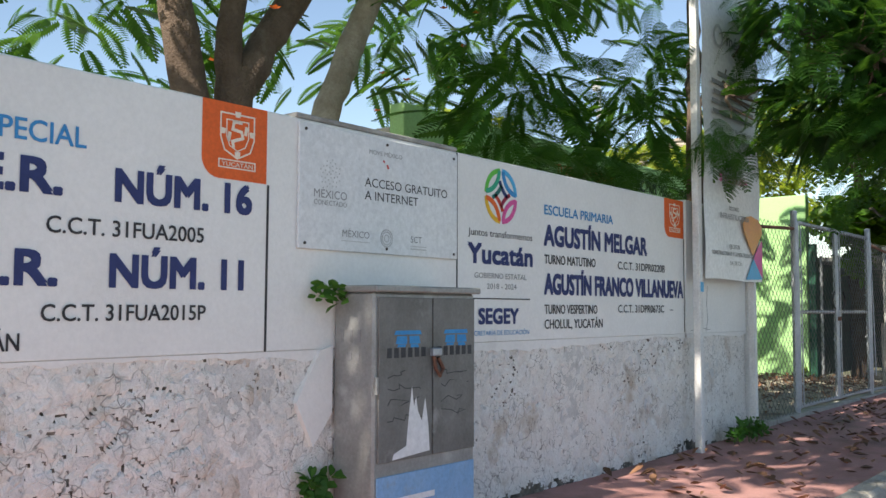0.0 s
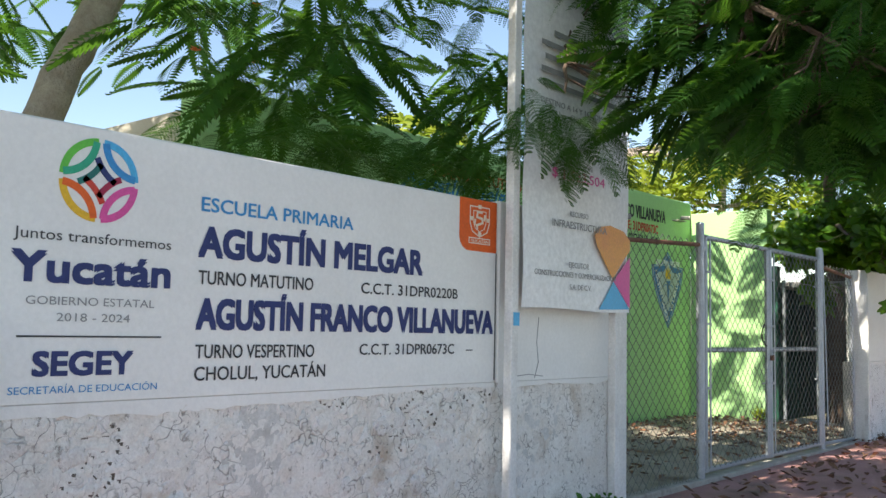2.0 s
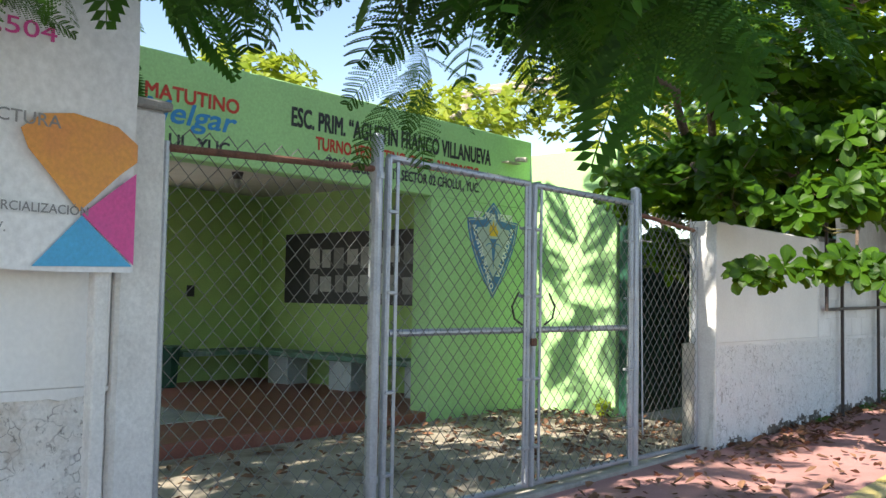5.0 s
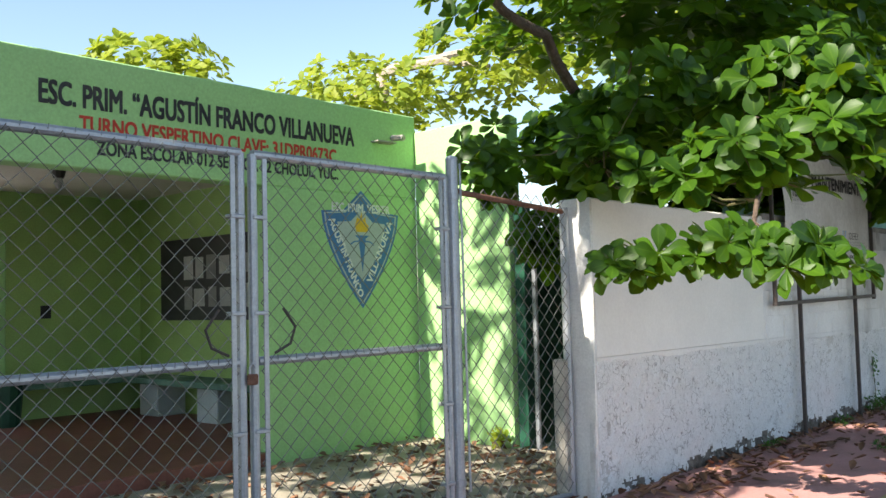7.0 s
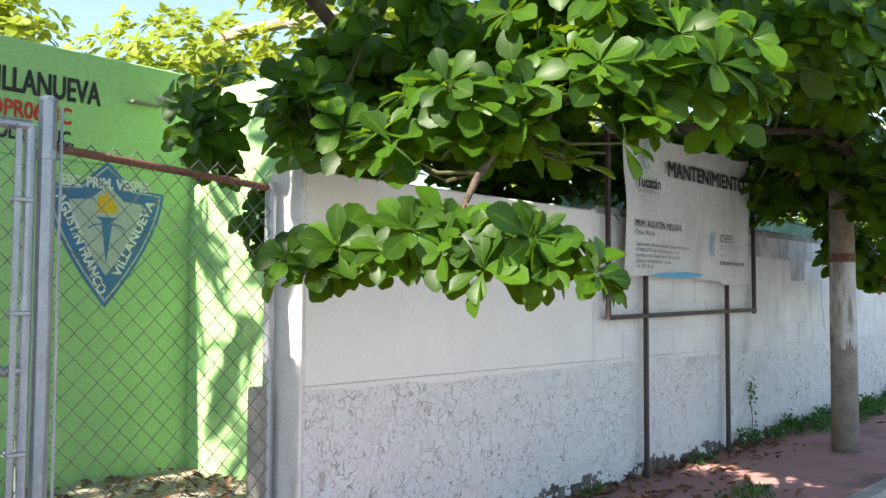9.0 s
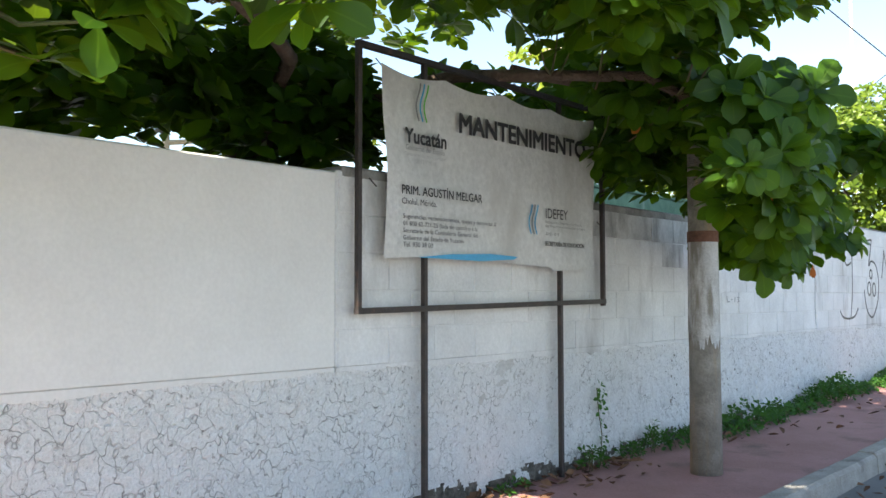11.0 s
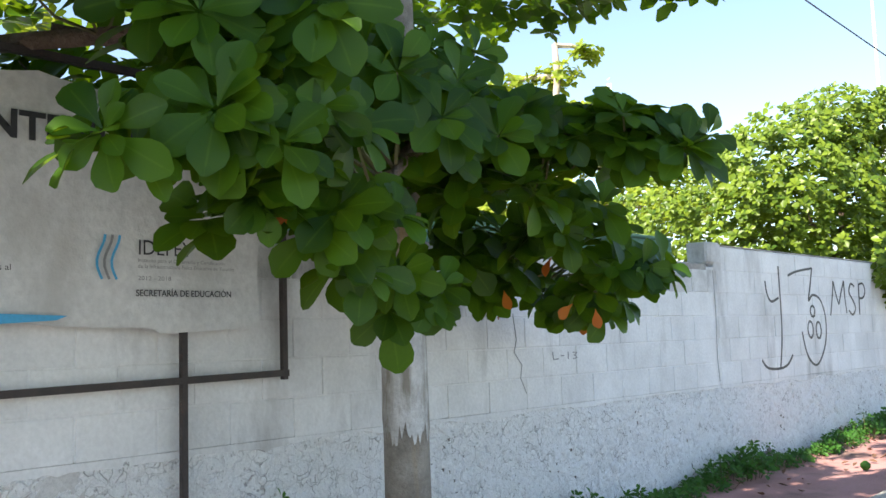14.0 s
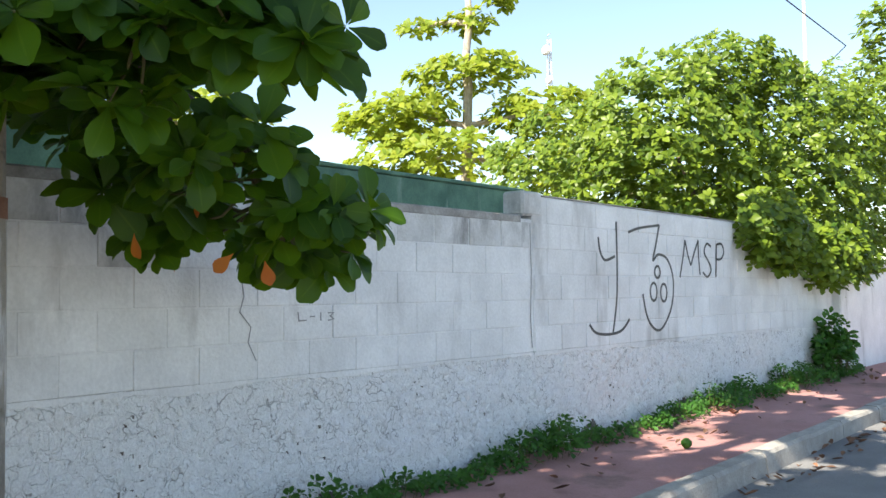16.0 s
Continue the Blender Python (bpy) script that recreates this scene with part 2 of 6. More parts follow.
    "paper": mat("pinned_paper", (0.42, 0.42, 0.42), (0.32, 0.33, 0.34), 9, 0.8, 0.0, vary=0.4),
    "crest_blue": mat("crest_blue", (0.05, 0.16, 0.40), (0.06, 0.20, 0.46), 6, 0.7, 0.0),
    "crest_grey": mat("crest_grey", (0.50, 0.55, 0.56), (0.44, 0.50, 0.52), 6, 0.7, 0.0),
    "yellow": mat("yellow_paint", (0.78, 0.50, 0.03), (0.75, 0.42, 0.03), 6, 0.7, 0.0),
    "post_white": mat("white_painted_post", (0.78, 0.77, 0.75), (0.66, 0.64, 0.62), 4, 0.7, 0.1, 60, (0.42, 0.36, 0.30), 4, 0.64, streak=0.3),
    "pole": mat("weathered_wooden_pole", (0.34, 0.31, 0.27), (0.19, 0.17, 0.145), 7, 0.85, 0.35, 60, (0.34, 0.23, 0.12), 4, 0.53, streak=0.10),
    "pole_white": mat("flaking_white_pole_paint", (0.66, 0.66, 0.66), (0.50, 0.50, 0.50), 9, 0.8, 0.3, 60, (0.27, 0.245, 0.21), 9, 0.47, streak=0.22),
    "bark": mat("tree_bark", (0.17, 0.12, 0.09), (0.11, 0.075, 0.055), 7, 0.95, 0.7, 45, (0.24, 0.20, 0.16), 3, 0.58, streak=0.4),
    "bark_pale": mat("pale_bark", (0.46, 0.40, 0.32), (0.32, 0.26, 0.20), 6, 0.9, 0.4, 45),
    "twig": mat("green_twig", (0.14, 0.10, 0.05), (0.10, 0.12, 0.04), 9, 0.8, 0.2, 50),
    "litter": mat("dry_leaf_litter", (0.26, 0.13, 0.07), (0.16, 0.08, 0.045), 9, 0.9, 0.1, 50, vary=0.5, island=True),
    "cable": mat("black_cable", (0.02, 0.02, 0.02), (0.03, 0.03, 0.03), 5, 0.6, 0.0),
    "far_white": mat("far_white_wall", (0.72, 0.72, 0.70), (0.62, 0.62, 0.60), 2, 0.9, 0.05),
    "teal": mat("pale_teal_paint", (0.30, 0.55, 0.50), (0.26, 0.50, 0.46), 2, 0.9, 0.05),
    "dark_glass": mat("dark_window", (0.02, 0.025, 0.03), (0.03, 0.03, 0.035), 2, 0.15, 0.0),
    "grass": leaf_mat("grass_blades", (0.06, 0.13, 0.02), (0.11, 0.20, 0.04), (0.16, 0.30, 0.04)),
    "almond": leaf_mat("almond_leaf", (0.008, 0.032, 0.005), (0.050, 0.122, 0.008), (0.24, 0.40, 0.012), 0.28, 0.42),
    # Brighter, yellower copy of the almond leaf: sunlight put into its colour.
    "almond_lit": leaf_mat("sunlit_almond_leaf", (0.14, 0.22, 0.025), (0.26, 0.30, 0.03), (0.42, 0.50, 0.04), 0.40, 0.5),
    "red_leaf": leaf_mat("old_orange_leaf", (0.42, 0.07, 0.015), (0.50, 0.17, 0.02), (0.6, 0.14, 0.02), 0.35),
    "fern": leaf_mat("feathery_leaf", (0.014, 0.048, 0.012), (0.038, 0.115, 0.018), (0.14, 0.32, 0.03), 0.34, 0.5),
    "bush": leaf_mat("bush_leaf", (0.03, 0.075, 0.010), (0.16, 0.225, 0.022), (0.30, 0.40, 0.04), 0.24, 0.38),
    "weed": leaf_mat("weed_leaf", (0.025, 0.085, 0.014), (0.055, 0.16, 0.024), (0.13, 0.28, 0.03), 0.28, 0.5),
    "orange_flower": leaf_mat("orange_flower", (0.65, 0.10, 0.02), (0.7, 0.16, 0.03), (0.7, 0.14, 0.03)),
}


# ---- mesh helpers ----
class Geo:
    """Collects vertices and faces of one mesh."""

    def __init__(self):
        self.v, self.f = [], []

    def add(self, verts, faces):
        n = len(self.v)
        self.v += [tuple(p) for p in verts]
        self.f += [tuple(n + i for i in q) for q in faces]
        return self

    def box(self, x0, x1, y0, y1, z0, z1, b=0.0, m=None):
        """A box; b bevels its edges by that width."""
        c = Vector(((x0 + x1) / 2, (y0 + y1) / 2, (z0 + z1) / 2))
        h = Vector(((x1 - x0) / 2, (y1 - y0) / 2, (z1 - z0) / 2))
        b = min(b, 0.45 * min(h))
        if b <= 0:
            vs = [(c.x + sx * h.x, c.y + sy * h.y, c.z + sz * h.z) for sx in (-1, 1) for sy in (-1, 1) for sz in (-1, 1)]
            fs = [(0, 1, 3, 2), (4, 6, 7, 5), (0, 4, 5, 1), (2, 3, 7, 6), (0, 2, 6, 4), (1, 5, 7, 3)]
        else:
            vs, idx = [], {}
            for sx in (-1, 1):
                for sy in (-1, 1):
                    for sz in (-1, 1):
                        s = (sx, sy, sz)
                        for a in range(3):
                            p = [c[k] + s[k] * (h[k] - (0 if k == a else b)) for k in range(3)]
                            idx[s, a] = len(vs)
                            vs.append(p)
            fs = []
            for a in range(3):
                u, w = (a + 1) % 3, (a + 2) % 3
                for sa in (-1, 1):
                    q = []
                    for su, sw in ((-1, -1), (1, -1), (1, 1), (-1, 1)):
                        s = [0, 0, 0]
                        s[a], s[u], s[w] = sa, su, sw
                        q.append(idx[tuple(s), a])
                    fs.append(q if sa > 0 else q[::-1])
                for su in (-1, 1):
                    for sw in (-1, 1):
                        q = []
                        for sa in (-1, 1):
                            s = [0, 0, 0]
                            s[a], s[u], s[w] = sa, su, sw
                            q.append((idx[tuple(s), u], idx[tuple(s), w]))
                        r = [q[0][0], q[1][0], q[1][1], q[0][1]]
                        fs.append(r if su * sw > 0 else r[::-1])
            for sx in (-1, 1):
                for sy in (-1, 1):
                    for sz in (-1, 1):
                        s = (sx, sy, sz)
                        q = [idx[s, 0], idx[s, 1], idx[s, 2]]
                        fs.append(q if sx * sy * sz > 0 else q[::-1])
        if m is not None:
            vs = [m @ Vector(p) for p in vs]
        return self.add(vs, fs)

    def tube(self, pts, radii, n=8, cap=True):
        """A tube along points; radii: one number or one for each point."""
        pts = [Vector(p) for p in pts]
        if isinstance(radii, (int, float)):
            radii = [radii] * len(pts)
        vs, fs = [], []
        side = None
        for i, p in enumerate(pts):
            d = (pts[min(i + 1, len(pts) - 1)] - pts[max(i - 1, 0)]).normalized()
            if side is None:
                side = d.cross(Vector((0.3, 0.2, 1)) if abs(d.z) < 0.9 else Vector((1, 0.1, 0))).normalized()
            side = (side - d * side.dot(d)).normalized()
            up = d.cross(side)
            for k in range(n):
                a = 2 * math.pi * k / n
                vs.append(p + (side * math.cos(a) + up * math.sin(a)) * radii[i])
        for i in range(len(pts) - 1):
            for k in range(n):
                fs.append((i * n + k, i * n + (k + 1) % n, (i + 1) * n + (k + 1) % n, (i + 1) * n + k))
        if cap:
            fs.append(tuple(range(n))[::-1])
            fs.append(tuple((len(pts) - 1) * n + k for k in range(n)))
        return self.add(vs, fs)

    def plate(self, outline, x0, x1):
        """A flat shape on a wall that faces +x: outline of (y, z) anticlockwise seen from +x, from depth x0 to x1."""
        n = len(outline)
        vs = [(x0, y, z) for y, z in outline] + [(x1, y, z) for y, z in outline]
        fs = [tuple(range(n))[::-1], tuple(range(n, 2 * n))]
        fs += [(k, (k + 1) % n, n + (k + 1) % n, n + k) for k in range(n)]
        return self.add(vs, fs)

    def stroke(self, pts, w, x0, x1):
        """A painted stroke of width w along (y, z) points on a wall that faces +x, one ribbon with mitred bends."""
        pts = [Vector((float(p[0]), float(p[1]))) for p in pts]
        pts = [p for i, p in enumerate(pts) if i == 0 or (p - pts[i - 1]).length > 1e-5]
        closed = len(pts) > 3 and (pts[0] - pts[-1]).length < 1e-4
        if closed:
            pts = pts[:-1]
        n = len(pts)
        vs, fs = [], []
        for i, p in enumerate(pts):
            d0 = p - pts[i - 1] if i or closed else pts[1] - p
            d1 = pts[(i + 1) % n] - p if i < n - 1 or closed else p - pts[i - 1]
            d0, d1 = d0.normalized(), d1.normalized()
            m = Vector((-d0.y - d1.y, d0.x + d1.x))
            m = m.normalized() if m.length > 1e-4 else Vector((-d1.y, d1.x))
            m *= w / 2 / max(0.55, m.dot(Vector((-d1.y, d1.x))))
            vs += [(x, q.x, q.y) for x in (x0, x1) for q in (p - m, p + m)]
        for i in range(n if closed else n - 1):
            a, b = 4 * i, 4 * ((i + 1) % n)
            fs += [(a + 2, b + 2, b + 3, a + 3), (a + 1, b + 1, b, a), (a, b, b + 2, a + 2), (a + 3, b + 3, b + 1, a + 1)]
        if not closed:
            e = 4 * (n - 1)
            fs += [(0, 2, 3, 1), (e + 1, e + 3, e + 2, e)]
        return self.add(vs, fs)

    def mesh(self, name, material, smooth=False):
        me = bpy.data.meshes.new(name)
        me.from_pydata(self.v, [], self.f)
        me.validate()
        me.materials.append(material)
        if smooth:
            me.polygons.foreach_set("use_smooth", [True] * len(me.polygons))
        me.update()
        return me


def thing(name, at, label, category, group="", kind=""):
    ob = new(name)
    ob.empty_display_size = 0.1
    ob.location = at
    return tagged(ob, label, category, group, kind)


def part(name, geo, material=None, parent=None, label="", smooth=False):
    """Links a mesh, in world coordinates, as one object under a thing or a part."""
    me = geo if isinstance(geo, bpy.types.Mesh) else geo.mesh(name, material, smooth)
    ob = new(name, me)
    if parent is not None:
        ob.parent = parent
        if parent.type == "EMPTY":
            ob.matrix_parent_inverse = Matrix.Translation(-parent.location)
    return tagged(ob, label)


def structure(name, geo, material, label, category, smooth=False):
    return tagged(part(name, geo, material, None, "", smooth), label, category, kind="structure")


def lettering(parent, text, y0, y1, z0, height, x, material, bold=0.0, shear=0.0, name="lettering", label=""):
    """Painted words on a face that looks to +x: from y0 to y1, on the line z0, capitals of that height."""
    cu = bpy.data.curves.new(name, "FONT")
    cu.body, cu.size, cu.shear, cu.resolution_u = text, 1.0, shear, 3
    tmp = bpy.data.objects.new("tmp", cu)
    scene.collection.objects.link(tmp)
    bpy.context.view_layer.update()
    me = bpy.data.meshes.new_from_object(tmp)
    bpy.data.objects.remove(tmp)
    bpy.data.curves.remove(cu)
    n = len(me.vertices)
    co = np.empty(n * 3, "f")
    me.vertices.foreach_get("co", co)
    co = co.reshape(-1, 3)
    lo, hi = co[:, 0].min(), co[:, 0].max()
    sy = (y1 - y0) / (hi - lo)
    sz = height / 0.69
    out = np.stack([np.full(n, x), y0 + (co[:, 0] - lo) * sy, z0 + co[:, 1] * sz], 1)
    faces = [tuple(p.vertices) for p in me.polygons]
    bpy.data.meshes.remove(me)
    g = Geo()
    b = bold * height * 1.1
    for k, (dy, dz) in enumerate(((-b, -b), (b, -b), (-b, b), (b, b)) if bold else ((0, 0),)):
        g.add(out + np.array([0.0004 * k, dy, dz]), faces)
    me = bpy.data.meshes.new(name)
    me.from_pydata([tuple(map(float, p)) for p in g.v], [], g.f)
    me.materials.append(material)
    me.update()
    return part(name, me, None, parent, label)


def ground_z(y):
    """The pavement's height along the street, which climbs slightly."""
    return float(np.interp(y, (-30, 7, 13, 19, 24, 28, 60), (-0.10, -0.06, -0.02, 0.02, 0.09, 0.17, 0.28)))


# ---- ground, road, pavement ----
def strip(xs, ys, dz, bottom=None):
    """A sheet along the street through the x's given, dz above the pavement's height at each x."""
    g = Geo()
    vs = [(x, y, ground_z(y) + d) for y in ys for x, d in zip(xs, dz)]
    n = len(xs)
    fs = [(j * n + i, j * n + i + 1, (j + 1) * n + i + 1, (j + 1) * n + i) for j in range(len(ys) - 1) for i in range(n - 1)]
    return g.add(vs, fs)


YS = [-30 + 0.5 * k for k in range(181)]
far_ys = [-3000, -300, -60] + YS + [80, 200, 3000]
structure("ground", strip([-3000, -300, -60, -20, 8, 20, 60, 300, 3000], far_ys, [-0.24] * 9), M["ground"], "bare earth and grass ground round the street", "ground")
structure("road", strip([-1.585, -1.4, 0.5, 3.0, 5.5], YS, [-0.155, -0.15, -0.11, -0.10, -0.14]), M["road"], "worn grey asphalt road with dust at the kerb", "road")
structure("pavement", strip([-3.30, -2.9, -2.3, -1.735], YS, [0.006, 0.004, -0.002, -0.006]), M["pave"], "faded red concrete pavement with dry leaves", "pavement")
structure("yard_floor", strip([-6.0, -5.2, -4.2, -3.31], [7.3 + 0.3 * k for k in range(29)], [0.03, 0.02, 0.01, 0.004]), M["yard"], "dusty concrete yard behind the school gate", "floor")

# Unseen far side, added so pale surfaces bounce light onto the school walls.
structure("bounce_pavement_across", strip([5.5, 5.7, 7.3], YS, [-0.14, 0.0, 0.02]), M["kerb"], "unseen concrete pavement added across the street to bounce light", "pavement")
structure("bounce_wall_across", Geo().box(7.2, 7.4, -12, 50, -0.3, 1.1, 0.01), M["far_white"], "unseen low pale wall added across the street to bounce light", "wall")

# kerb in cast lengths
rnd = random.Random(4)
y = -6.0
kerb_rows = []
while y < 46:
    ln = 1.0 + rnd.uniform(-0.12, 0.25)
    kerb_rows.append((y, y + ln - 0.012))
    y += ln
kerb = thing("kerb", (-1.66, 0, 0), "chipped concrete kerb with traces of yellow paint", "kerb", kind="structure")
for a, b in kerb_rows:
    g = Geo()
    za, zb = ground_z(a), ground_z(b)
    j = rnd.uniform(-0.008, 0.008)
    ring = [(-1.735, -0.2), (-1.735, 0.0), (-1.725, 0.012), (-1.61, 0.008), (-1.585, -0.02), (-1.57 + j, -0.2)]
    n = len(ring)
    vs = [(x, a, za + z + j) for x, z in ring] + [(x, b, zb + z + j) for x, z in ring]
    g.add(vs, [(k, (k + 1) % n, n + (k + 1) % n, n + k)[::-1] for k in range(n)] + [tuple(range(n)), tuple(range(n, 2 * n))[::-1]])
    part("kerb_stone", g, M["kerb_yellow"] if 9 < a < 15 else M["kerb"], kerb)

# ---- walls along the street ----
W1, W2 = -3.23, -3.15
wall_1 = structure("wall_1", Geo().box(W1 - 0.20, W1, -9, 7.27, 0.90, 2.005, 0.008), M["wall_white"], "white painted school wall with blue lettering over rubble base", "wall")
structure("wall_1_base", Geo().box(W1 - 0.22, W1 - 0.014, -9, 8.58, -0.3, 0.90), M["mortar"], "rubble stone base of the school wall", "wall")
wall_1b = structure("wall_2", Geo().box(W1 - 0.20, W1 + 0.012, 7.272, 8.58, 0.90, 2.02, 0.008), M["wall_white"], "plain white wall behind the project banner", "wall")
part("coping", Geo().box(W1 - 0.22, W1 + 0.006, 2.98, 4.21, 2.006, 2.03, 0.008), M["wall_top"], wall_1)
gate_pillar = structure("pillar_1", Geo().box(-3.42, -3.19, 8.585, 8.79, -0.1, 2.06, 0.015), M["post_white"], "white concrete pillar beside the gate with mossy top", "pillar")
part("cap", Geo().box(-3.44, -3.17, 8.58, 8.81, 2.06, 2.10, 0.015), M["wall_top"], gate_pillar)

wall_2 = structure("wall_3", Geo().box(W2 - 0.20, W2, 14.36, 17.05, 0.93, 2.02, 0.01), M["wall_white"], "smooth white wall over whitewashed rubble base", "wall")
wall_3 = structure("wall_4", Geo().box(W2 - 0.20, W2 - 0.0055, 17.052, 24.80, 0.93, 2.035, 0.01), M["wall_grey"], "white painted block wall with sooty top", "wall")
wall_4 = structure("wall_5", Geo().box(W2 - 0.20, W2 - 0.0055, 24.802, 32.6, 0.93, 2.235, 0.01), M["wall_grey"], "taller white block wall with sprayed black graffiti", "wall")
structure("wall_4_base", Geo().box(W2 - 0.22, W2 - 0.014, 14.36, 32.6, -0.3, 0.93), M["mortar2"], "whitewashed rubble base of the block wall", "wall")
end_pillar = structure("pillar_2", Geo().box(-3.40, W2 + 0.004, 14.335, 14.36, -0.1, 2.02, 0.008), M["post_white"], "white plastered end pillar of the street wall", "pillar")
structure("wall_6", Geo().box(-3.42, -3.04, 32.6, 32.85, 0, 2.1, 0.02).box(-3.28, -3.10, 32.85, 60, 0.0, 1.9, 0.01), M["wall_grey"], "far white wall with weathered end pillar", "wall")
part("coping", Geo().box(W2 - 0.22, W2 + 0.004, 17.1, 24.64, 1.992, 2.062, 0.012), M["wall_top"], wall_3)
part("coping", Geo().box(W2 - 0.21, W2 - 0.003, 24.95, 32.6, 2.236, 2.25, 0.006), M["wall_top"], wall_4)
part("end_block", Geo().box(W2 - 0.21, W2 + 0.002, 24.66, 24.95, 2.063, 2.27, 0.02), M["wall_sooty"], wall_4)
structure("wall_7", Geo().box(-5.2, -5.0, 19.6, 27.3, 0.0, 2.60, 0.01).box(-5.25, -4.97, 19.6, 27.3, 2.60, 2.64, 0.01), M["green_stained"], "dark green stained parapet behind the street wall", "wall")

# ---- school entrance building ----
FX = -6.03
building = thing("school_portico", (FX, 12, 0), "lime green flat-roofed school entrance with painted name", "building")
facade = part("facade", Geo().box(FX - 0.2, FX, 6.9, 15.62, 2.36, 3.18, 0.01), M["green"], building)
part("pillar", Geo().box(FX - 0.25, FX, 13.80, 15.62, -0.1, 2.358, 0.01), M["green"], building)
part("pillar", Geo().box(FX - 0.25, FX, 6.9, 8.2, -0.1, 2.358, 0.01), M["green"], building)
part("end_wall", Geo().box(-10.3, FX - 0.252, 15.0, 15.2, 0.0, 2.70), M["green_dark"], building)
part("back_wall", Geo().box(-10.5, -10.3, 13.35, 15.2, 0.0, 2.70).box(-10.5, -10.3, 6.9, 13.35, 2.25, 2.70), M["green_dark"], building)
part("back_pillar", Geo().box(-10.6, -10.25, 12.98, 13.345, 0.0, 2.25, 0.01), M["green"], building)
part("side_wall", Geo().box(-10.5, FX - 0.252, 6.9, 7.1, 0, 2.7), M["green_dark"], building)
part("roof", Geo().box(-10.5, FX - 0.202, 6.9, 15.62, 2.70, 2.95), M["ceiling"], building, "pale concrete roof slab")
part("portico_floor", Geo().box(-10.6, FX - 0.02, 6.9, 15.0, -0.2, 0.11, 0.01), M["red_floor"], building, "polished red cement floor")
part("tile_floor", Geo().box(-10.2, -7.0, 7.2, 12.0, 0.112, 0.118), M["tile"], building, "pale floor tiles")
ret = part("return_wall", Geo().box(FX + 0.002, -4.86, 15.6, 15.78, -0.1, 3.02, 0.01), M["green"], building)
part("downpipe_bracket", Geo().box(FX, FX + 0.10, 15.02, 15.26, 2.86, 2.875).tube([(FX, 15.30, 2.93), (FX + 0.14, 15.32, 2.92)], 0.03, 10), M["kerb"], building, "small concrete spout")
X = FX + 0.004
lettering(facade, "ESC. PRIM. “AGUSTÍN FRANCO VILLANUEVA", 11.88, 14.80, 2.80, 0.165, X, M["black"], 0.03)
lettering(facade, "TURNO VESPERTINO CLAVE: 31DPR0673C", 12.17, 14.58, 2.625, 0.115, X, M["red_paint"], 0.03)
lettering(facade, "ZONA ESCOLAR 012 SECTOR 02 CHOLUL, YUC.", 12.30, 14.60, 2.47, 0.10, X, M["black"], 0.03)
lettering(facade, "TURNO MATUTINO", 9.75, 11.30, 2.80, 0.115, X, M["red_paint"], 0.03)
lettering(facade, "Agustín Melgar", 9.3, 11.28, 2.63, 0.17, X, M["blue"], 0.02, 0.25)
lettering(facade, "CHOLUL, YUC.", 10.2, 11.25, 2.44, 0.10, X, M["black"], 0.03)

# crest painted on the pillar
CY, CT, CB = 14.875, 2.388, 1.293


def shield(s, n=8):
    """A pointed shield, scaled about its middle by s."""
    w, zc = 0.48 * s, 1.93
    t, b, sh = zc + (CT - zc) * s, zc + (CB - zc) * s, zc + (2.18 - zc) * s
    left = [(CY - w, sh)] + [(CY - w * (1 - (k / n) ** 1.6), sh + (b - sh) * k / n) for k in range(1, n)]
    right = [(2 * CY - yy, zz) for yy, zz in left][::-1]
    return left + [(CY, b)] + right + [(CY + w * 0.45, sh + 0.02 * s), (CY, t), (CY - w * 0.45, sh + 0.02 * s)]


crest = thing("school_crest", (FX, CY, 1.3), "blue and white school shield painted on green wall", "sign")
part("border", Geo().plate(shield(1.0), FX + 0.003, FX + 0.005), M["crest_blue"], crest)
part("rim", Geo().plate(shield(0.94), FX + 0.0052, FX + 0.0065), M["crest_grey"], crest)
part("band", Geo().plate(shield(0.90), FX + 0.0067, FX + 0.008), M["crest_blue"], crest)
part("field", Geo().plate(shield(0.62), FX + 0.0082, FX + 0.0095), M["crest_grey"], crest)
part("flame", Geo().plate([(CY - 0.07, 2.0), (CY + 0.07, 2.0), (CY + 0.085, 2.06), (CY + 0.05, 2.09), (CY + 0.045, 2.15), (CY + 0.01, 2.11), (CY, 2.19), (CY - 0.03, 2.12), (CY - 0.06, 2.14), (CY - 0.085, 2.06)], FX + 0.0097, FX + 0.011), M["yellow"], crest)
part("torch", Geo().plate([(CY, 1.62), (CY + 0.045, 1.94), (CY + 0.09, 1.97), (CY - 0.09, 1.97), (CY - 0.045, 1.94)], FX + 0.0097, FX + 0.011).stroke([(CY - 0.15, 1.88), (CY - 0.1, 1.91), (CY, 1.92), (CY + 0.1, 1.91), (CY + 0.15, 1.88)], 0.012, FX + 0.0112, FX + 0.012), M["crest_blue"], crest)
lettering(crest, "ESC. PRIM. VESPER", CY - 0.36, CY + 0.36, 2.185, 0.075, FX + 0.0097, M["vinyl"], 0.04)


def slanted(text, p, q, h, material, parent, x):
    """Words along a slanting line from p to q, both (y, z)."""
    ob = lettering(parent, text, 0, math.hypot(q[0] - p[0], q[1] - p[1]), 0, h, 0, material, 0.04)
    a = math.atan2(q[1] - p[1], q[0] - p[0])
    ob.data.transform(Matrix.Translation((x, p[0], p[1])) @ Matrix.Rotation(a, 4, "X"))
    return ob


slanted("AGUSTIN FRANCO", (CY - 0.40, 2.10), (CY - 0.05, 1.39), 0.07, M["vinyl"], crest, FX + 0.0097)
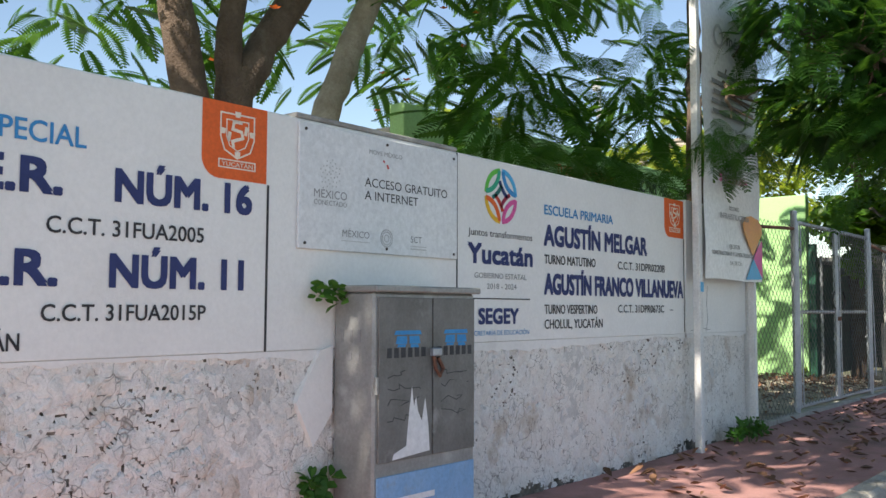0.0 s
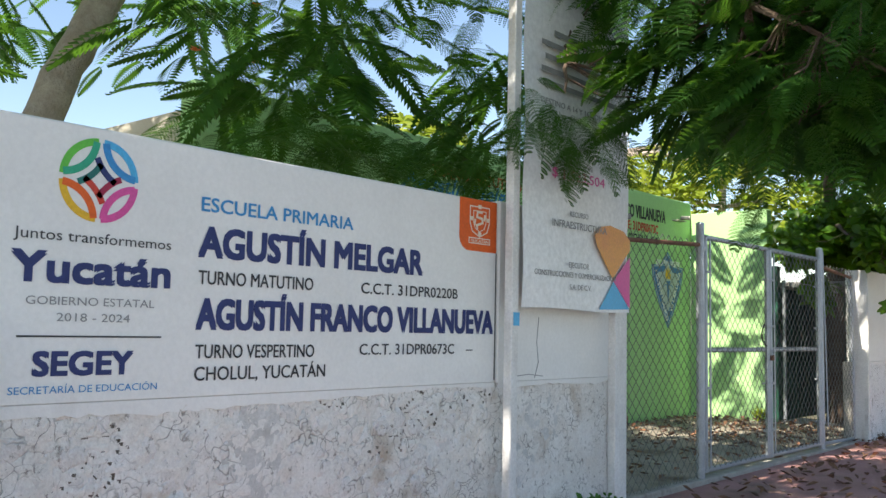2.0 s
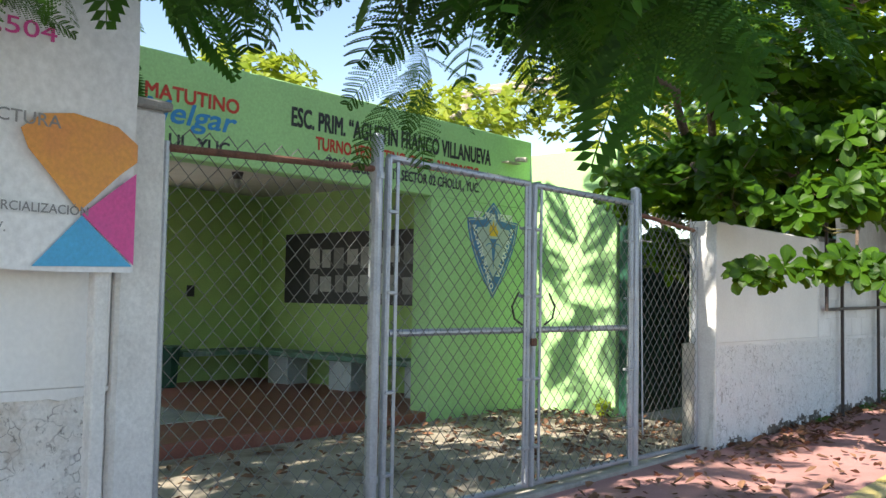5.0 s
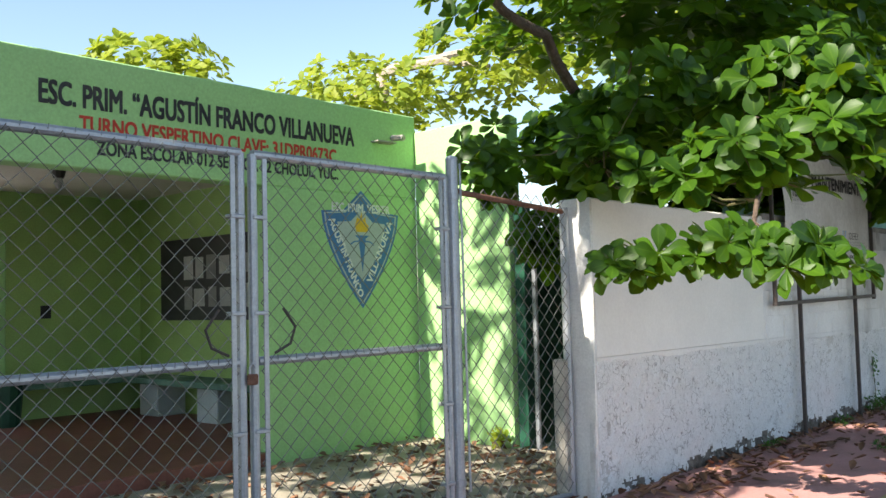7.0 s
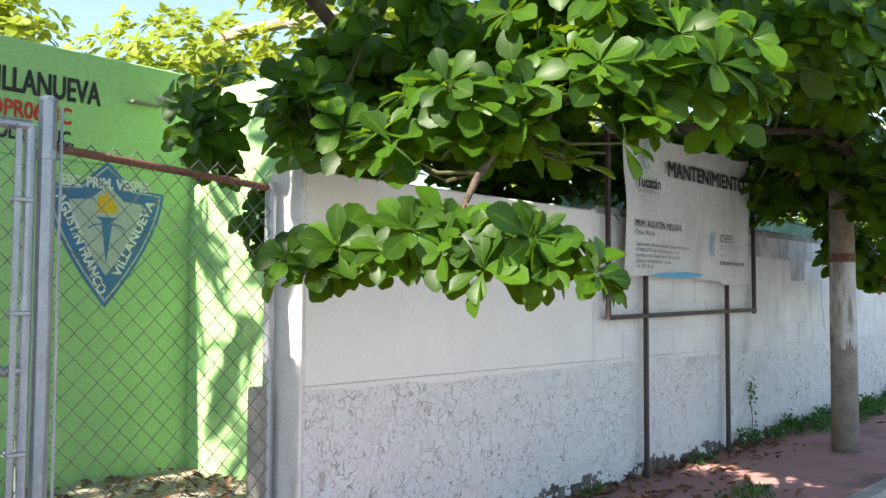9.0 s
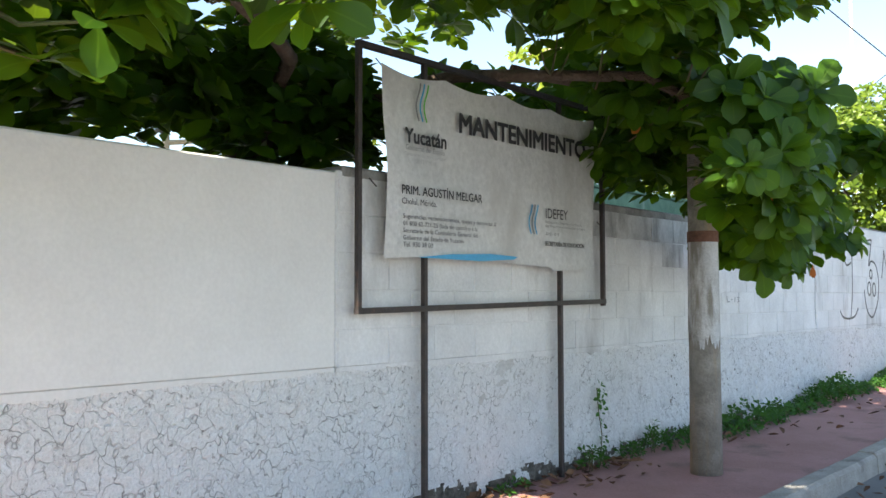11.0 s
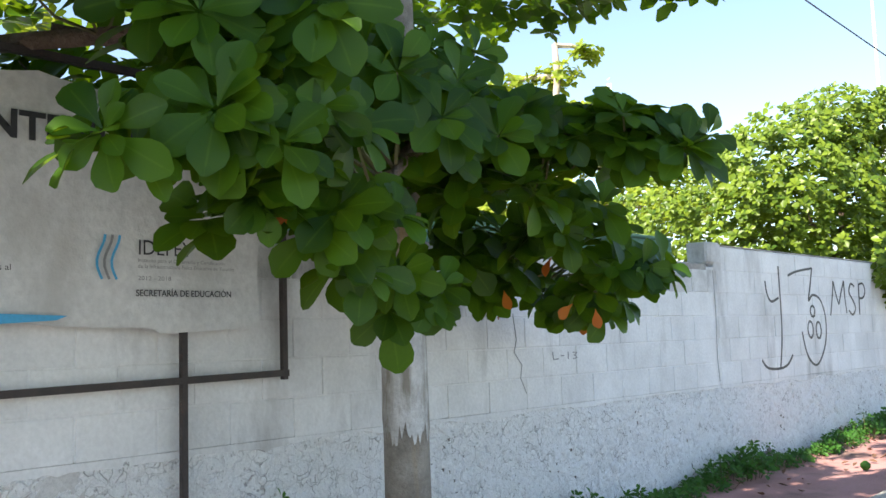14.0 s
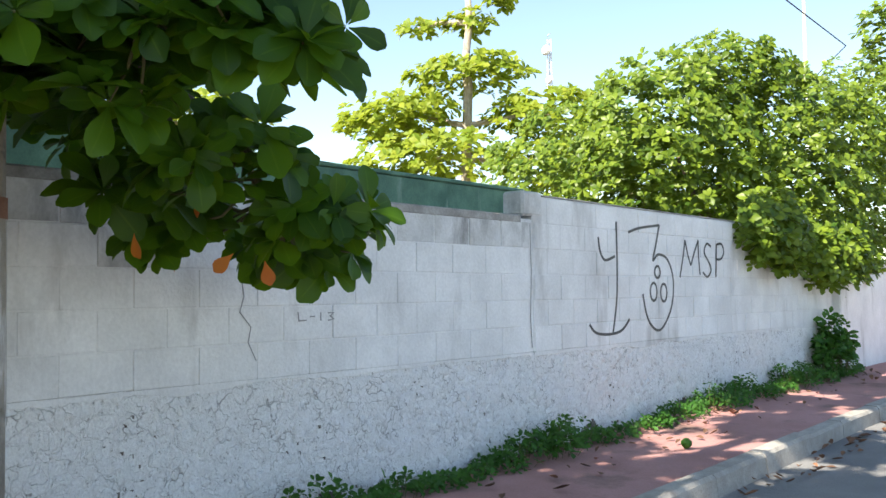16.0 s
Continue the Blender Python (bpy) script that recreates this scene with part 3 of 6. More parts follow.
slanted("VILLANUEVA", (CY + 0.11, 1.52), (CY + 0.40, 2.10), 0.07, M["vinyl"], crest, FX + 0.0097)

# inside the portico
board = thing("notice_board", (-8.6, 15.0, 1.2), "dark framed notice board with pinned papers", "notice board")
part("panel", Geo().box(-9.72, -6.5, 14.95, 14.998, 1.19, 2.14, 0.008), M["board"], board)
rnd = random.Random(9)
sheet = Geo().box(-0.11, 0.11, -0.003, 0.0, -0.14, 0.14).mesh("paper", M["paper"])
for k in range(22):
    p = part("paper", sheet, None, board)
    p.location = (-9.1 + (k % 11) * 0.245 + rnd.uniform(-0.02, 0.02), 14.946, 1.45 + (k // 11) * 0.36 + rnd.uniform(-0.02, 0.02))
    p.scale = (rnd.uniform(0.7, 1.0), 1, rnd.uniform(0.7, 1.0))
bench = thing("bench", (-8, 14.7, 0.11), "long green concrete bench along the portico walls", "bench")
part("seat", Geo().box(-10.28, -6.4, 14.5, 14.97, 0.48, 0.55, 0.01).box(-10.28, -9.8, 13.4, 14.498, 0.48, 0.55, 0.01), M["green_stained"], bench)
for x in (-9.4, -8.2, -6.9):
    part("support", Geo().box(x - 0.2, x + 0.2, 14.6, 14.96, 0.11, 0.478, 0.01), M["crest_grey"], bench)
bucket = tagged(part("waste_bin", Geo().tube([(-9.9, 13.2, 0.11), (-9.9, 13.2, 0.6)], [0.15, 0.19], 14).tube([(-9.9, 13.2, 0.6), (-9.9, 13.2, 0.63)], 0.205, 14), M["dark_green_metal"]), "dark green plastic waste bin beside the bench", "bin")
lamp = thing("ceiling_lamp", (-8.4, 13.1, 2.70), "small bare ceiling lamp holder in the portico", "lamp")
part("holder", Geo().tube([(-8.4, 13.1, 2.70), (-8.4, 13.1, 2.62)], [0.07, 0.05], 10), M["black_steel"], lamp)
part("bulb", Geo().tube([(-8.4, 13.1, 2.62), (-8.4, 13.1, 2.57), (-8.4, 13.1, 2.52)], [0.03, 0.05, 0.015], 10), M["paper"], lamp)
tagged(part("light_switch", Geo().box(-10.298, -10.28, 13.75, 13.87, 1.25, 1.40, 0.005), M["board"]), "dark light switch plate on the back wall", "switch")

# courtyard building seen through the portico
court = thing("classroom_block", (-19, 16, 0), "low white and teal classroom block across the courtyard", "building")
part("wall", Geo().box(-22, -19, 8, 24, 0.0, 1.2).box(-22, -19, 8, 24, 2.0, 2.7), M["teal"], court)
part("roof", Geo().box(-22.3, -18.4, 7.6, 24.4, 2.7, 2.95, 0.02), M["far_white"], court)
for k in range(8):
    wdw = part("window", Geo().box(-19.2, -19.1, 8.1 + 2 * k, 10.0 + 2 * k, 1.2, 2.0), M["dark_glass"], court)
    part("frame", Geo().box(-19.1, -19.05, 8.0 + 2 * k, 8.1 + 2 * k, 1.2, 2.0), M["far_white"], wdw)
    part("mullion", Geo().box(-19.1, -19.06, 9.0 + 2 * k, 9.05 + 2 * k, 1.2, 2.0), M["far_white"], wdw)
palings = thing("paling_fence", (-17, 15, 0), "low dark wooden paling fence in the courtyard", "fence")
pale = Geo().plate([(-0.05, 0), (0.05, 0), (0.05, 0.75), (0, 0.85), (-0.05, 0.75)], -0.01, 0.01).mesh("slat", M["rust"])
for k in range(50):
    p = part("slat", pale, None, palings)
    p.location = (-17, 10 + 0.2 * k, 0.0)
part("rail", Geo().box(-17.05, -17.01, 10, 20, 0.55, 0.62), M["rust"], palings)
structure("courtyard_floor", Geo().box(-24, -10.6, 4, 26, -0.2, 0.05), M["tile"], "pale paved courtyard behind the portico", "floor")

# passage beside the building; roof and full-height sheets are added to darken it
passage = thing("side_gate", (-4.5, 15.75, 0), "dark green metal gate, with added roof and sheets darkening the passage", "gate")
part("post", Geo().box(-4.85, -4.74, 15.66, 15.78, -0.02, 2.2, 0.006), M["dark_green_metal"], passage)
# Green metal low down; the upper part stands in for the dark opening.
part("sheet", Geo().box(-4.86, -3.36, 19.4, 19.44, 0.0, 1.9, 0.004), M["dark_green_metal"], passage)
# Hidden roof and side sheet, added to block the sun.
part("roof", Geo().box(-5.0, -3.36, 15.80, 19.5, 1.90, 1.98, 0.01), M["wall_top"], passage, "unseen flat roof added to keep sun out of the passage")
part("shade_side_sheet", Geo().box(-4.98, -4.87, 15.80, 19.4, 0.0, 1.898), M["dark_green_metal"], passage)
part("post", Geo().tube([(-4.66, 15.7, -0.02), (-4.66, 15.7, 2.0)], 0.025, 8), M["zinc"], passage)
tagged(part("concrete_post", Geo().box(-3.41, -3.31, 14.21, 14.31, -0.05, 0.93, 0.012), M["kerb"]), "short rough concrete post inside the fence", "post")

# ---- school gate and fence ----
GX = -3.28


def chain_link(y0, y1, z0, z1, x, d=0.105, r=0.003):
    """Woven wire: upright zigzag wires that hook into each other."""
    g = Geo()
    n = int((y1 - y0) / (d / 2))
    rows = int((z1 - z0) / (d * 0.5))
    step = (z1 - z0) / rows
    for k in range(n):
        c = y0 + (k + 0.5) * (y1 - y0) / n
        half = (y1 - y0) / n * 0.53
        pts = [(x, c + (half if (i + k) % 2 else -half), z0 + i * step) for i in range(rows + 1)]
        g.tube(pts, r, 5, False)
    return g


def pipe(pts, r, n=10):
    return Geo().tube(pts, r, n)


def clamp(y, z, r=0.032):
    return Geo().tube([(GX, y, z - 0.018), (GX, y, z + 0.018)], r, 10)


fence = thing("school_fence", (GX, 11.5, 0), "galvanised pipe and chain-link fence of the school", "fence")
for yy, top in ((10.17, 2.16), (13.10, 2.17)):
    po = part("post", pipe([(GX, yy, -0.06), (GX, yy, top)], 0.036, 12), M["zinc"], fence)
    part("cap", pipe([(GX, yy, top), (GX, yy, top + 0.015), (GX, yy, top + 0.025)], [0.039, 0.034, 0.01], 12), M["zinc"], po)
    for zz in (0.30, 1.95):
        part("hinge", clamp(yy, zz, 0.044), M["zinc"], po)
part("post", pipe([(-3.325, 14.28, -0.03), (-3.325, 14.28, 1.96)], 0.03, 10), M["zinc"], fence)
part("post", pipe([(GX, 8.84, -0.05), (GX, 8.84, 1.95)], 0.022, 10), M["zinc"], fence)
part("top_rail", pipe([(GX, 13.12, 1.985), (-3.325, 14.28, 1.93)], 0.018), M["rust"], fence, "rusted top rail")
part("top_rail", pipe([(GX, 8.80, 1.92), (GX, 10.14, 1.985)], 0.018), M["rust"], fence, "rusted top rail")
part("bottom_rail", pipe([(GX, 13.12, 0.06), (-3.325, 14.28, 0.03)], 0.02), M["zinc"], fence)
part("chain_link", chain_link(13.14, 14.26, 0.06, 2.02, GX - 0.02), M["wire"], fence)
part("chain_link", chain_link(8.86, 10.13, 0.0, 2.02, GX), M["wire"], fence)


TIE = Geo().tube([(0.026 * math.cos(a), 0.012 * i, 0.026 * math.sin(a)) for i, a in enumerate((0, 1.3, 2.6, 3.9, 5.2, 6.3))], 0.002, 4, False).mesh("tie_wire", M["wire"])


def gate_leaf(y0, y1, handle_y):
    leaf = thing("gate_leaf", (GX, y0, 0.06), "galvanised tube gate leaf with chain-link mesh, closed", "gate", "leaves of the school gate")
    for yy in (y0, y1):
        part("stile", pipe([(GX, yy, 0.05), (GX, yy, 2.06)], 0.023), M["zinc"], leaf)
    part("top_rail", pipe([(GX, y0, 2.06), (GX, y1, 2.06)], 0.023), M["zinc"], leaf)
    part("middle_rail", pipe([(GX, y0 + 0.02, 1.085), (GX, y1 - 0.02, 1.085)], 0.021), M["zinc"], leaf)
    part("bottom_rail", pipe([(GX, y0, 0.07), (GX, y1, 0.07)], 0.023), M["zinc"], leaf)
    part("chain_link", chain_link(y0 + 0.03, y1 - 0.03, 0.08, 2.05, GX + 0.02), M["wire"], leaf)
    for yy in (y0 + 0.055, y1 - 0.055):
        part("tension_bar", Geo().box(GX + 0.018, GX + 0.026, yy - 0.012, yy + 0.012, 0.08, 2.04), M["zinc"], leaf)
        for zz in (0.3, 0.75, 1.3, 1.75):
            part("clip", Geo().box(GX - 0.026, GX + 0.03, min(yy, y0 if yy < (y0 + y1) / 2 else y1) - 0.012, max(yy, y0 if yy < (y0 + y1) / 2 else y1) + 0.012, zz, zz + 0.02, 0.004), M["zinc"], leaf)
    # tie wires wound round the rails
    for zz in (2.06, 1.085):
        k = y0 + 0.12
        while k < y1 - 0.1:
            tie = part("tie_wire", TIE, None, leaf)
            tie.location = (GX, k, zz)
            k += 0.11
    s = 1 if handle_y > (y0 + y1) / 2 else -1
    part("handle", Geo().tube([(GX + 0.03, handle_y, 1.12), (GX + 0.03, handle_y - s * 0.09, 1.16), (GX + 0.03, handle_y - s * 0.12, 1.24), (GX + 0.03, handle_y - s * 0.05, 1.33)], 0.007, 8), M["black_steel"], leaf)
    return leaf


gate_leaf(10.26, 11.62, 11.53)
gate_leaf(11.69, 13.03, 11.79)
chain = thing("padlock", (GX + 0.03, 11.65, 1.08), "small rusty chain and padlock holding the gate", "padlock")
part("body", Geo().box(GX + 0.02, GX + 0.05, 11.63, 11.68, 0.98, 1.03, 0.006), M["rust"], chain)
part("shackle", Geo().tube([(GX + 0.035, 11.640, 1.03), (GX + 0.035, 11.640, 1.06), (GX + 0.035, 11.655, 1.08), (GX + 0.035, 11.670, 1.06), (GX + 0.035, 11.670, 1.03)], 0.005, 6), M["zinc"], chain)
tagged(part("steel_rod", pipe([(GX + 0.06, 13.13, 0.25), (GX + 0.02, 13.15, 2.15)], 0.007, 6), M["zinc"]), "thin steel rod leaning on the gate post", "rod")
structure("gate_sill", Geo().box(GX - 0.06, GX + 0.05, 8.9, 14.15, -0.2, 0.012, 0.01), M["kerb"], "low concrete sill under the school gate", "sill")

# ---- painted wall lettering ----
X = W1 + 0.003
for text, a, b, z, h, m, bold in (
    ("ESPECIAL", 1.49, 1.925, 1.706, 0.078, "blue", 0.012), ("EDUCACIÓN", 0.85, 1.40, 1.706, 0.078, "blue", 0.012),
    ("U.S.A.E.R.", 0.98, 1.83, 1.522, 0.122, "navy", 0.048), ("NÚM. 16", 2.056, 2.72, 1.520, 0.122, "navy", 0.048),
    ("C.C.T. 31FUA2005", 1.777, 2.47, 1.377, 0.062, "black", 0.012),
    ("U.S.A.E.R.", 0.97, 1.82, 1.184, 0.122, "navy", 0.048), ("NÚM. 11", 2.041, 2.68, 1.184, 0.122, "navy", 0.048),
    ("C.C.T. 31FUA2015P", 1.767, 2.487, 1.050, 0.062, "black", 0.012), ("YUCATÁN", 1.35, 1.69, 0.945, 0.062, "black", 0.012),
    ("Juntos transformemos", 4.316, 4.987, 1.535, 0.042, "black", 0.0), ("Yucatán", 4.317, 4.985, 1.375, 0.112, "navy", 0.048),
    ("GOBIERNO ESTATAL", 4.377, 4.92, 1.285, 0.032, "grey_print", 0.0), ("2018 - 2024", 4.50, 4.81, 1.222, 0.032, "grey_print", 0.0),
    ("SEGEY", 4.42, 4.83, 1.015, 0.088, "navy", 0.048), ("SECRETARÍA DE EDUCACIÓN", 4.33, 4.95, 0.945, 0.028, "blue", 0.0),
    ("ESCUELA PRIMARIA", 5.132, 6.047, 1.722, 0.062, "blue", 0.016), ("AGUSTÍN MELGAR", 5.13, 6.582, 1.522, 0.128, "navy", 0.048),
    ("TURNO MATUTINO", 5.13, 5.79, 1.398, 0.060, "black", 0.01), ("C.C.T. 31DPR0220B", 6.118, 6.893, 1.398, 0.056, "black", 0.01),
    ("AGUSTÍN FRANCO VILLANUEVA", 5.132, 7.225, 1.203, 0.128, "navy", 0.048),
    ("TURNO VESPERTINO", 5.13, 5.81, 1.072, 0.060, "black", 0.01), ("C.C.T. 31DPR0673C", 6.118, 6.87, 1.080, 0.056, "black", 0.01),
    ("CHOLUL, YUCATÁN", 5.13, 5.885, 0.975, 0.060, "black", 0.01),
):
    lettering(wall_1, text, a, b, z, h, X, M[m], bold)
lines = Geo().stroke([(2.815, 0.905), (2.818, 1.66)], 0.012, W1 + 0.001, X).stroke([(4.213, 0.99), (4.21, 2.0)], 0.010, W1 + 0.001, X)
lines.stroke([(4.35, 1.163), (4.96, 1.163)], 0.007, W1 + 0.001, X).stroke([(7.252, 0.92), (7.254, 1.69)], 0.008, W1 + 0.001, X).stroke([(6.98, 1.10), (7.04, 1.10)], 0.006, W1 + 0.001, X)
part("ruled_line", lines, M["black"], wall_1)


def round_emblem(y0, y1, z0, z1):
    """An orange panel with one rounded lower corner and a pale outlined shield."""
    em = thing("orange_emblem", (W1, y0, z0), "orange painted panel with pale outlined shield", "sign", "orange shields on the wall")
    r = 0.09
    corner = [(y0 + r - r * math.cos(a), z0 + r - r * math.sin(a)) for a in np.linspace(0, math.pi / 2, 8)]
    part("panel", Geo().plate([(y0, z1)] + [(float(a), float(b)) for a, b in corner] + [(y1, z0), (y1, z1)], W1 + 0.001, X), M["orange"], em)
    c, w, h = (y0 + y1) / 2 + 0.01, (y1 - y0), (z1 - z0)
    x0, x1 = X + 0.0005, X + 0.002

    def pts(*uv):
        return [(c + u * w, z0 + v * h) for u, v in uv]

    part("shield", Geo().stroke(pts((-0.26, 0.86), (0.26, 0.86), (0.26, 0.55), (0.2, 0.38), (0, 0.28), (-0.2, 0.38), (-0.26, 0.55), (-0.26, 0.86)), 0.007, x0, x1), M["cream"], em)
    part("figure", Geo().stroke(pts((-0.06, 0.42), (-0.08, 0.5), (0.08, 0.56), (0.06, 0.64), (-0.08, 0.66), (-0.06, 0.76), (0.07, 0.76)), 0.014, x0, x1)
         .stroke(pts((-0.14, 0.5), (-0.12, 0.62)), 0.016, x0, x1).stroke(pts((0.12, 0.6), (0.14, 0.72)), 0.016, x0, x1), M["cream"], em)
    part("inner_shield", Geo().stroke(pts((-0.17, 0.78), (0.17, 0.78), (0.17, 0.56), (0.12, 0.44), (0, 0.38), (-0.12, 0.44), (-0.17, 0.56), (-0.17, 0.78)), 0.005, x0, x1), M["cream"], em)
    for u, v in ((0, 0.86), (0, 0.33), (-0.23, 0.62), (0.23, 0.62)):
        part("tower", Geo().plate(pts((u - 0.035, v - 0.035), (u + 0.035, v - 0.035), (u + 0.045, v + 0.04), (u - 0.045, v + 0.04)), x0, x1 + 0.0006), M["cream"], em)
    part("ribbon", Geo().stroke(pts((-0.28, 0.25), (-0.28, 0.15), (0.28, 0.15), (0.28, 0.25), (-0.28, 0.25)), 0.006, x0, x1), M["cream"], em)
    lettering(em, "YUCATÁN", c - 0.24 * w, c + 0.24 * w, z0 + 0.17 * h, 0.055 * h, x1, M["cream"], 0.01)


round_emblem(2.452, 2.806, 1.664, 2.002)
round_emblem(6.90, 7.252, 1.69, 2.002)

# round state logo of woven arcs
logo = thing("state_logo", (W1, 4.645, 1.63), "round logo of coloured woven arcs on white wall", "sign")
LY, LZ, LR = 4.648, 1.79, 0.165
for outer, inner, core, deg in (("leafgreen", "sea_green", "dark_teal", 90), ("cyan", "blue", "navy", 0), ("magenta", "magenta", "crimson", -90), ("yellow", "orange", "red_paint", 180)):
    c, sn = math.cos(radians(deg)), math.sin(radians(deg))

    def arc(cu, cv, r, s, e):
        uv = [(cu + r * math.cos(a), cv + r * math.sin(a)) for a in np.linspace(radians(s), radians(e), 12)]
        return [(LY + LR * (u * c - v * sn), LZ + LR * (u * sn + v * c)) for u, v in uv]

    part("arc", Geo().stroke(arc(0.04, 0.04, 0.90, 2, 88), 0.030, W1 + 0.001, X), M[outer], logo)
    part("arc", Geo().stroke(arc(1.0, 1.0, 0.88, 184, 266), 0.030, W1 + 0.001, X + 0.0006), M[inner], logo)
    part("arc", Geo().stroke(arc(1.0, 1.0, 1.18, 202, 240), 0.026, W1 + 0.001, X + 0.0003), M[core], logo)

# sign plate screwed to the wall
plate = thing("sign_plate", (W1, 3.6, 1.38), "white metal sign plate for free public internet", "sign")
part("sheet", Geo().box(W1 + 0.001, W1 + 0.018, 2.99, 4.195, 1.382, 1.985, 0.004), M["plate"], plate)
XP = W1 + 0.0195
for text, a, b, z, h, m in (("MÉXICO", 3.085, 3.306, 1.635, 0.040, "grey_print"), ("CONECTADO", 3.085, 3.306, 1.600, 0.024, "grey_print"),
                            ("ACCESO GRATUITO", 3.433, 4.10, 1.722, 0.046, "black"), ("A INTERNET", 3.433, 3.85, 1.655, 0.046, "black"),
                            ("MÉXICO", 3.277, 3.47, 1.455, 0.034, "grey_print"), ("SCT", 3.79, 3.88, 1.455, 0.034, "grey_print"), ("MOVE MÉXICO", 3.464, 3.716, 1.893, 0.022, "grey_print")):
    lettering(plate, text, a, b, z, h, XP, M[m])
dots = Geo()
for k in range(34):
    a, rr = 2.4 * k, 0.011 * math.sqrt(k) * 1.15
    yy, zz = 3.195 + rr * math.cos(a), 1.755 + rr * math.sin(a)
    dots.plate([(yy + 0.005 * math.cos(t), zz + 0.005 * math.sin(t)) for t in (0.5, 2.07, 3.64, 5.21)], W1 + 0.0185, XP)
part("dot_emblem", dots, M["pale_print"], plate)
seal = Geo()
for rr in (0.045, 0.034, 0.018):
    seal.stroke([(3.60 + rr * math.cos(a), 1.465 + rr * math.sin(a)) for a in np.linspace(0, 2 * math.pi, 15)], 0.006, W1 + 0.0185, XP)
part("seal", seal, M["pale_print"], plate)
part("red_mark", Geo().stroke([(3.60, 1.85), (3.61, 1.83)], 0.012, W1 + 0.0185, XP).stroke([(3.57, 1.87), (3.58, 1.86)], 0.009, W1 + 0.0185, XP), M["red_paint"], plate)
part("rule", Geo().stroke([(3.27, 1.435), (3.47, 1.435)], 0.004, W1 + 0.0185, XP).stroke([(3.79, 1.435), (3.92, 1.435)], 0.004, W1 + 0.0185, XP).stroke([(3.79, 1.42), (3.92, 1.42)], 0.006, W1 + 0.0185, XP), M["pale_print"], plate)
for yy in (3.03, 3.6, 4.16):
    for zz in (1.41, 1.955):
        part("screw", Geo().tube([(W1 + 0.017, yy, zz), (W1 + 0.022, yy, zz)], 0.008, 8), M["black_steel"], plate)

# ---- telephone cabinet ----
cab = thing("telephone_cabinet", (-3.08, 3.63, -0.07), "grey steel telephone junction cabinet with grimy double doors", "cabinet")
CX = -2.945
part("body", Geo().box(-3.225, CX - 0.012, 3.24, 4.02, -0.08, 1.18, 0.012), M["cabinet"], cab)
part("roof", Geo().box(-3.228, CX + 0.02, 3.225, 4.04, 1.18, 1.212, 0.008), M["cabinet"], cab)
for a, b in ((3.265, 3.655), (3.665, 4.005)):
    d = part("door", Geo().box(CX - 0.012, CX, a, b, 0.375, 1.155, 0.005), M["cabinet_door"], cab)
    mid = (a + b) / 2 + 0.01
    name_bars = Geo()
    for k in range(6):
        ya = mid - 0.15 + k * 0.05
        name_bars.plate([(ya, 0.865), (ya + 0.031, 0.865), (ya + 0.031, 0.912), (ya, 0.912)], CX + 0.0005, CX + 0.002)
    part("name_mark", name_bars, M["black"], d)
    for k in range(4):
        walk_z, tag = 0.79 - 0.07 * k, []
        for i in range(7):
            tag.append((a + 0.06 + rnd.uniform(0.02, 0.05) * i, walk_z + rnd.uniform(-0.02, 0.02)))
        part("scribble", Geo().stroke(tag, 0.004, CX + 0.0003, CX + 0.0012), M["board"], d)
    lg = Geo()
    for u0, u1, v0, v1 in ((-0.10, 0.10, 0.975, 0.995), (-0.09, -0.01, 0.93, 0.968), (0.01, 0.09, 0.93, 0.968), (-0.08, -0.02, 0.915, 0.928), (0.02, 0.08, 0.912, 0.928)):
        lg.plate([(mid + u0, v0), (mid + u1, v0), (mid + u1 * 0.9, v1), (mid + u0 * 0.9, v1)], CX + 0.0005, CX + 0.002)
    part("logo_shape", lg, M["blue"], d)
part("torn_sticker", Geo().plate([(3.36, 0.382), (3.37, 0.41), (3.46, 0.44), (3.48, 0.60), (3.50, 0.72), (3.515, 0.62), (3.53, 0.67), (3.545, 0.60), (3.575, 0.55), (3.60, 0.66), (3.625, 0.52), (3.635, 0.40)][::-1], CX + 0.0005, CX + 0.002), M["vinyl"], cab, "torn white sticker remains")
part("lock", Geo().box(CX, CX + 0.03, 3.63, 3.70, 0.865, 0.905, 0.005), M["zinc"], cab)
part("lock_chain", Geo().tube([(CX + 0.012, 3.655, 0.865), (CX + 0.02, 3.66, 0.80), (CX + 0.015, 3.70, 0.765), (CX + 0.01, 3.73, 0.80), (CX + 0.01, 3.69, 0.855)], 0.010, 6), M["rust"], cab)
part("blue_band", Geo().box(CX - 0.012, CX - 0.003, 3.26, 4.005, 0.10, 0.31, 0.003), M["cabinet_blue"], cab, "faded blue band")
part("address_mark", Geo().box(CX - 0.003, CX - 0.0015, 3.30, 3.68, 0.172, 0.20), M["vinyl"], cab)
part("hinge", Geo().tube([(CX, 3.248, 0.70), (CX, 3.248, 0.78)], 0.01, 6), M["cabinet"], cab)
part("number", Geo().box(-3.17, -3.155, 3.237, 3.2385, 0.94, 1.0).box(-3.11, -3.097, 3.237, 3.2385, 0.94, 1.0).box(-3.06, -3.04, 3.237, 3.2385, 0.94, 1.0).box(-3.13, -3.10, 3.237, 3.2385, 0.85, 0.89).box(-3.08, -3.05, 3.237, 3.2385, 0.85, 0.89), M["grey_print"], cab, "worn stencilled marks")
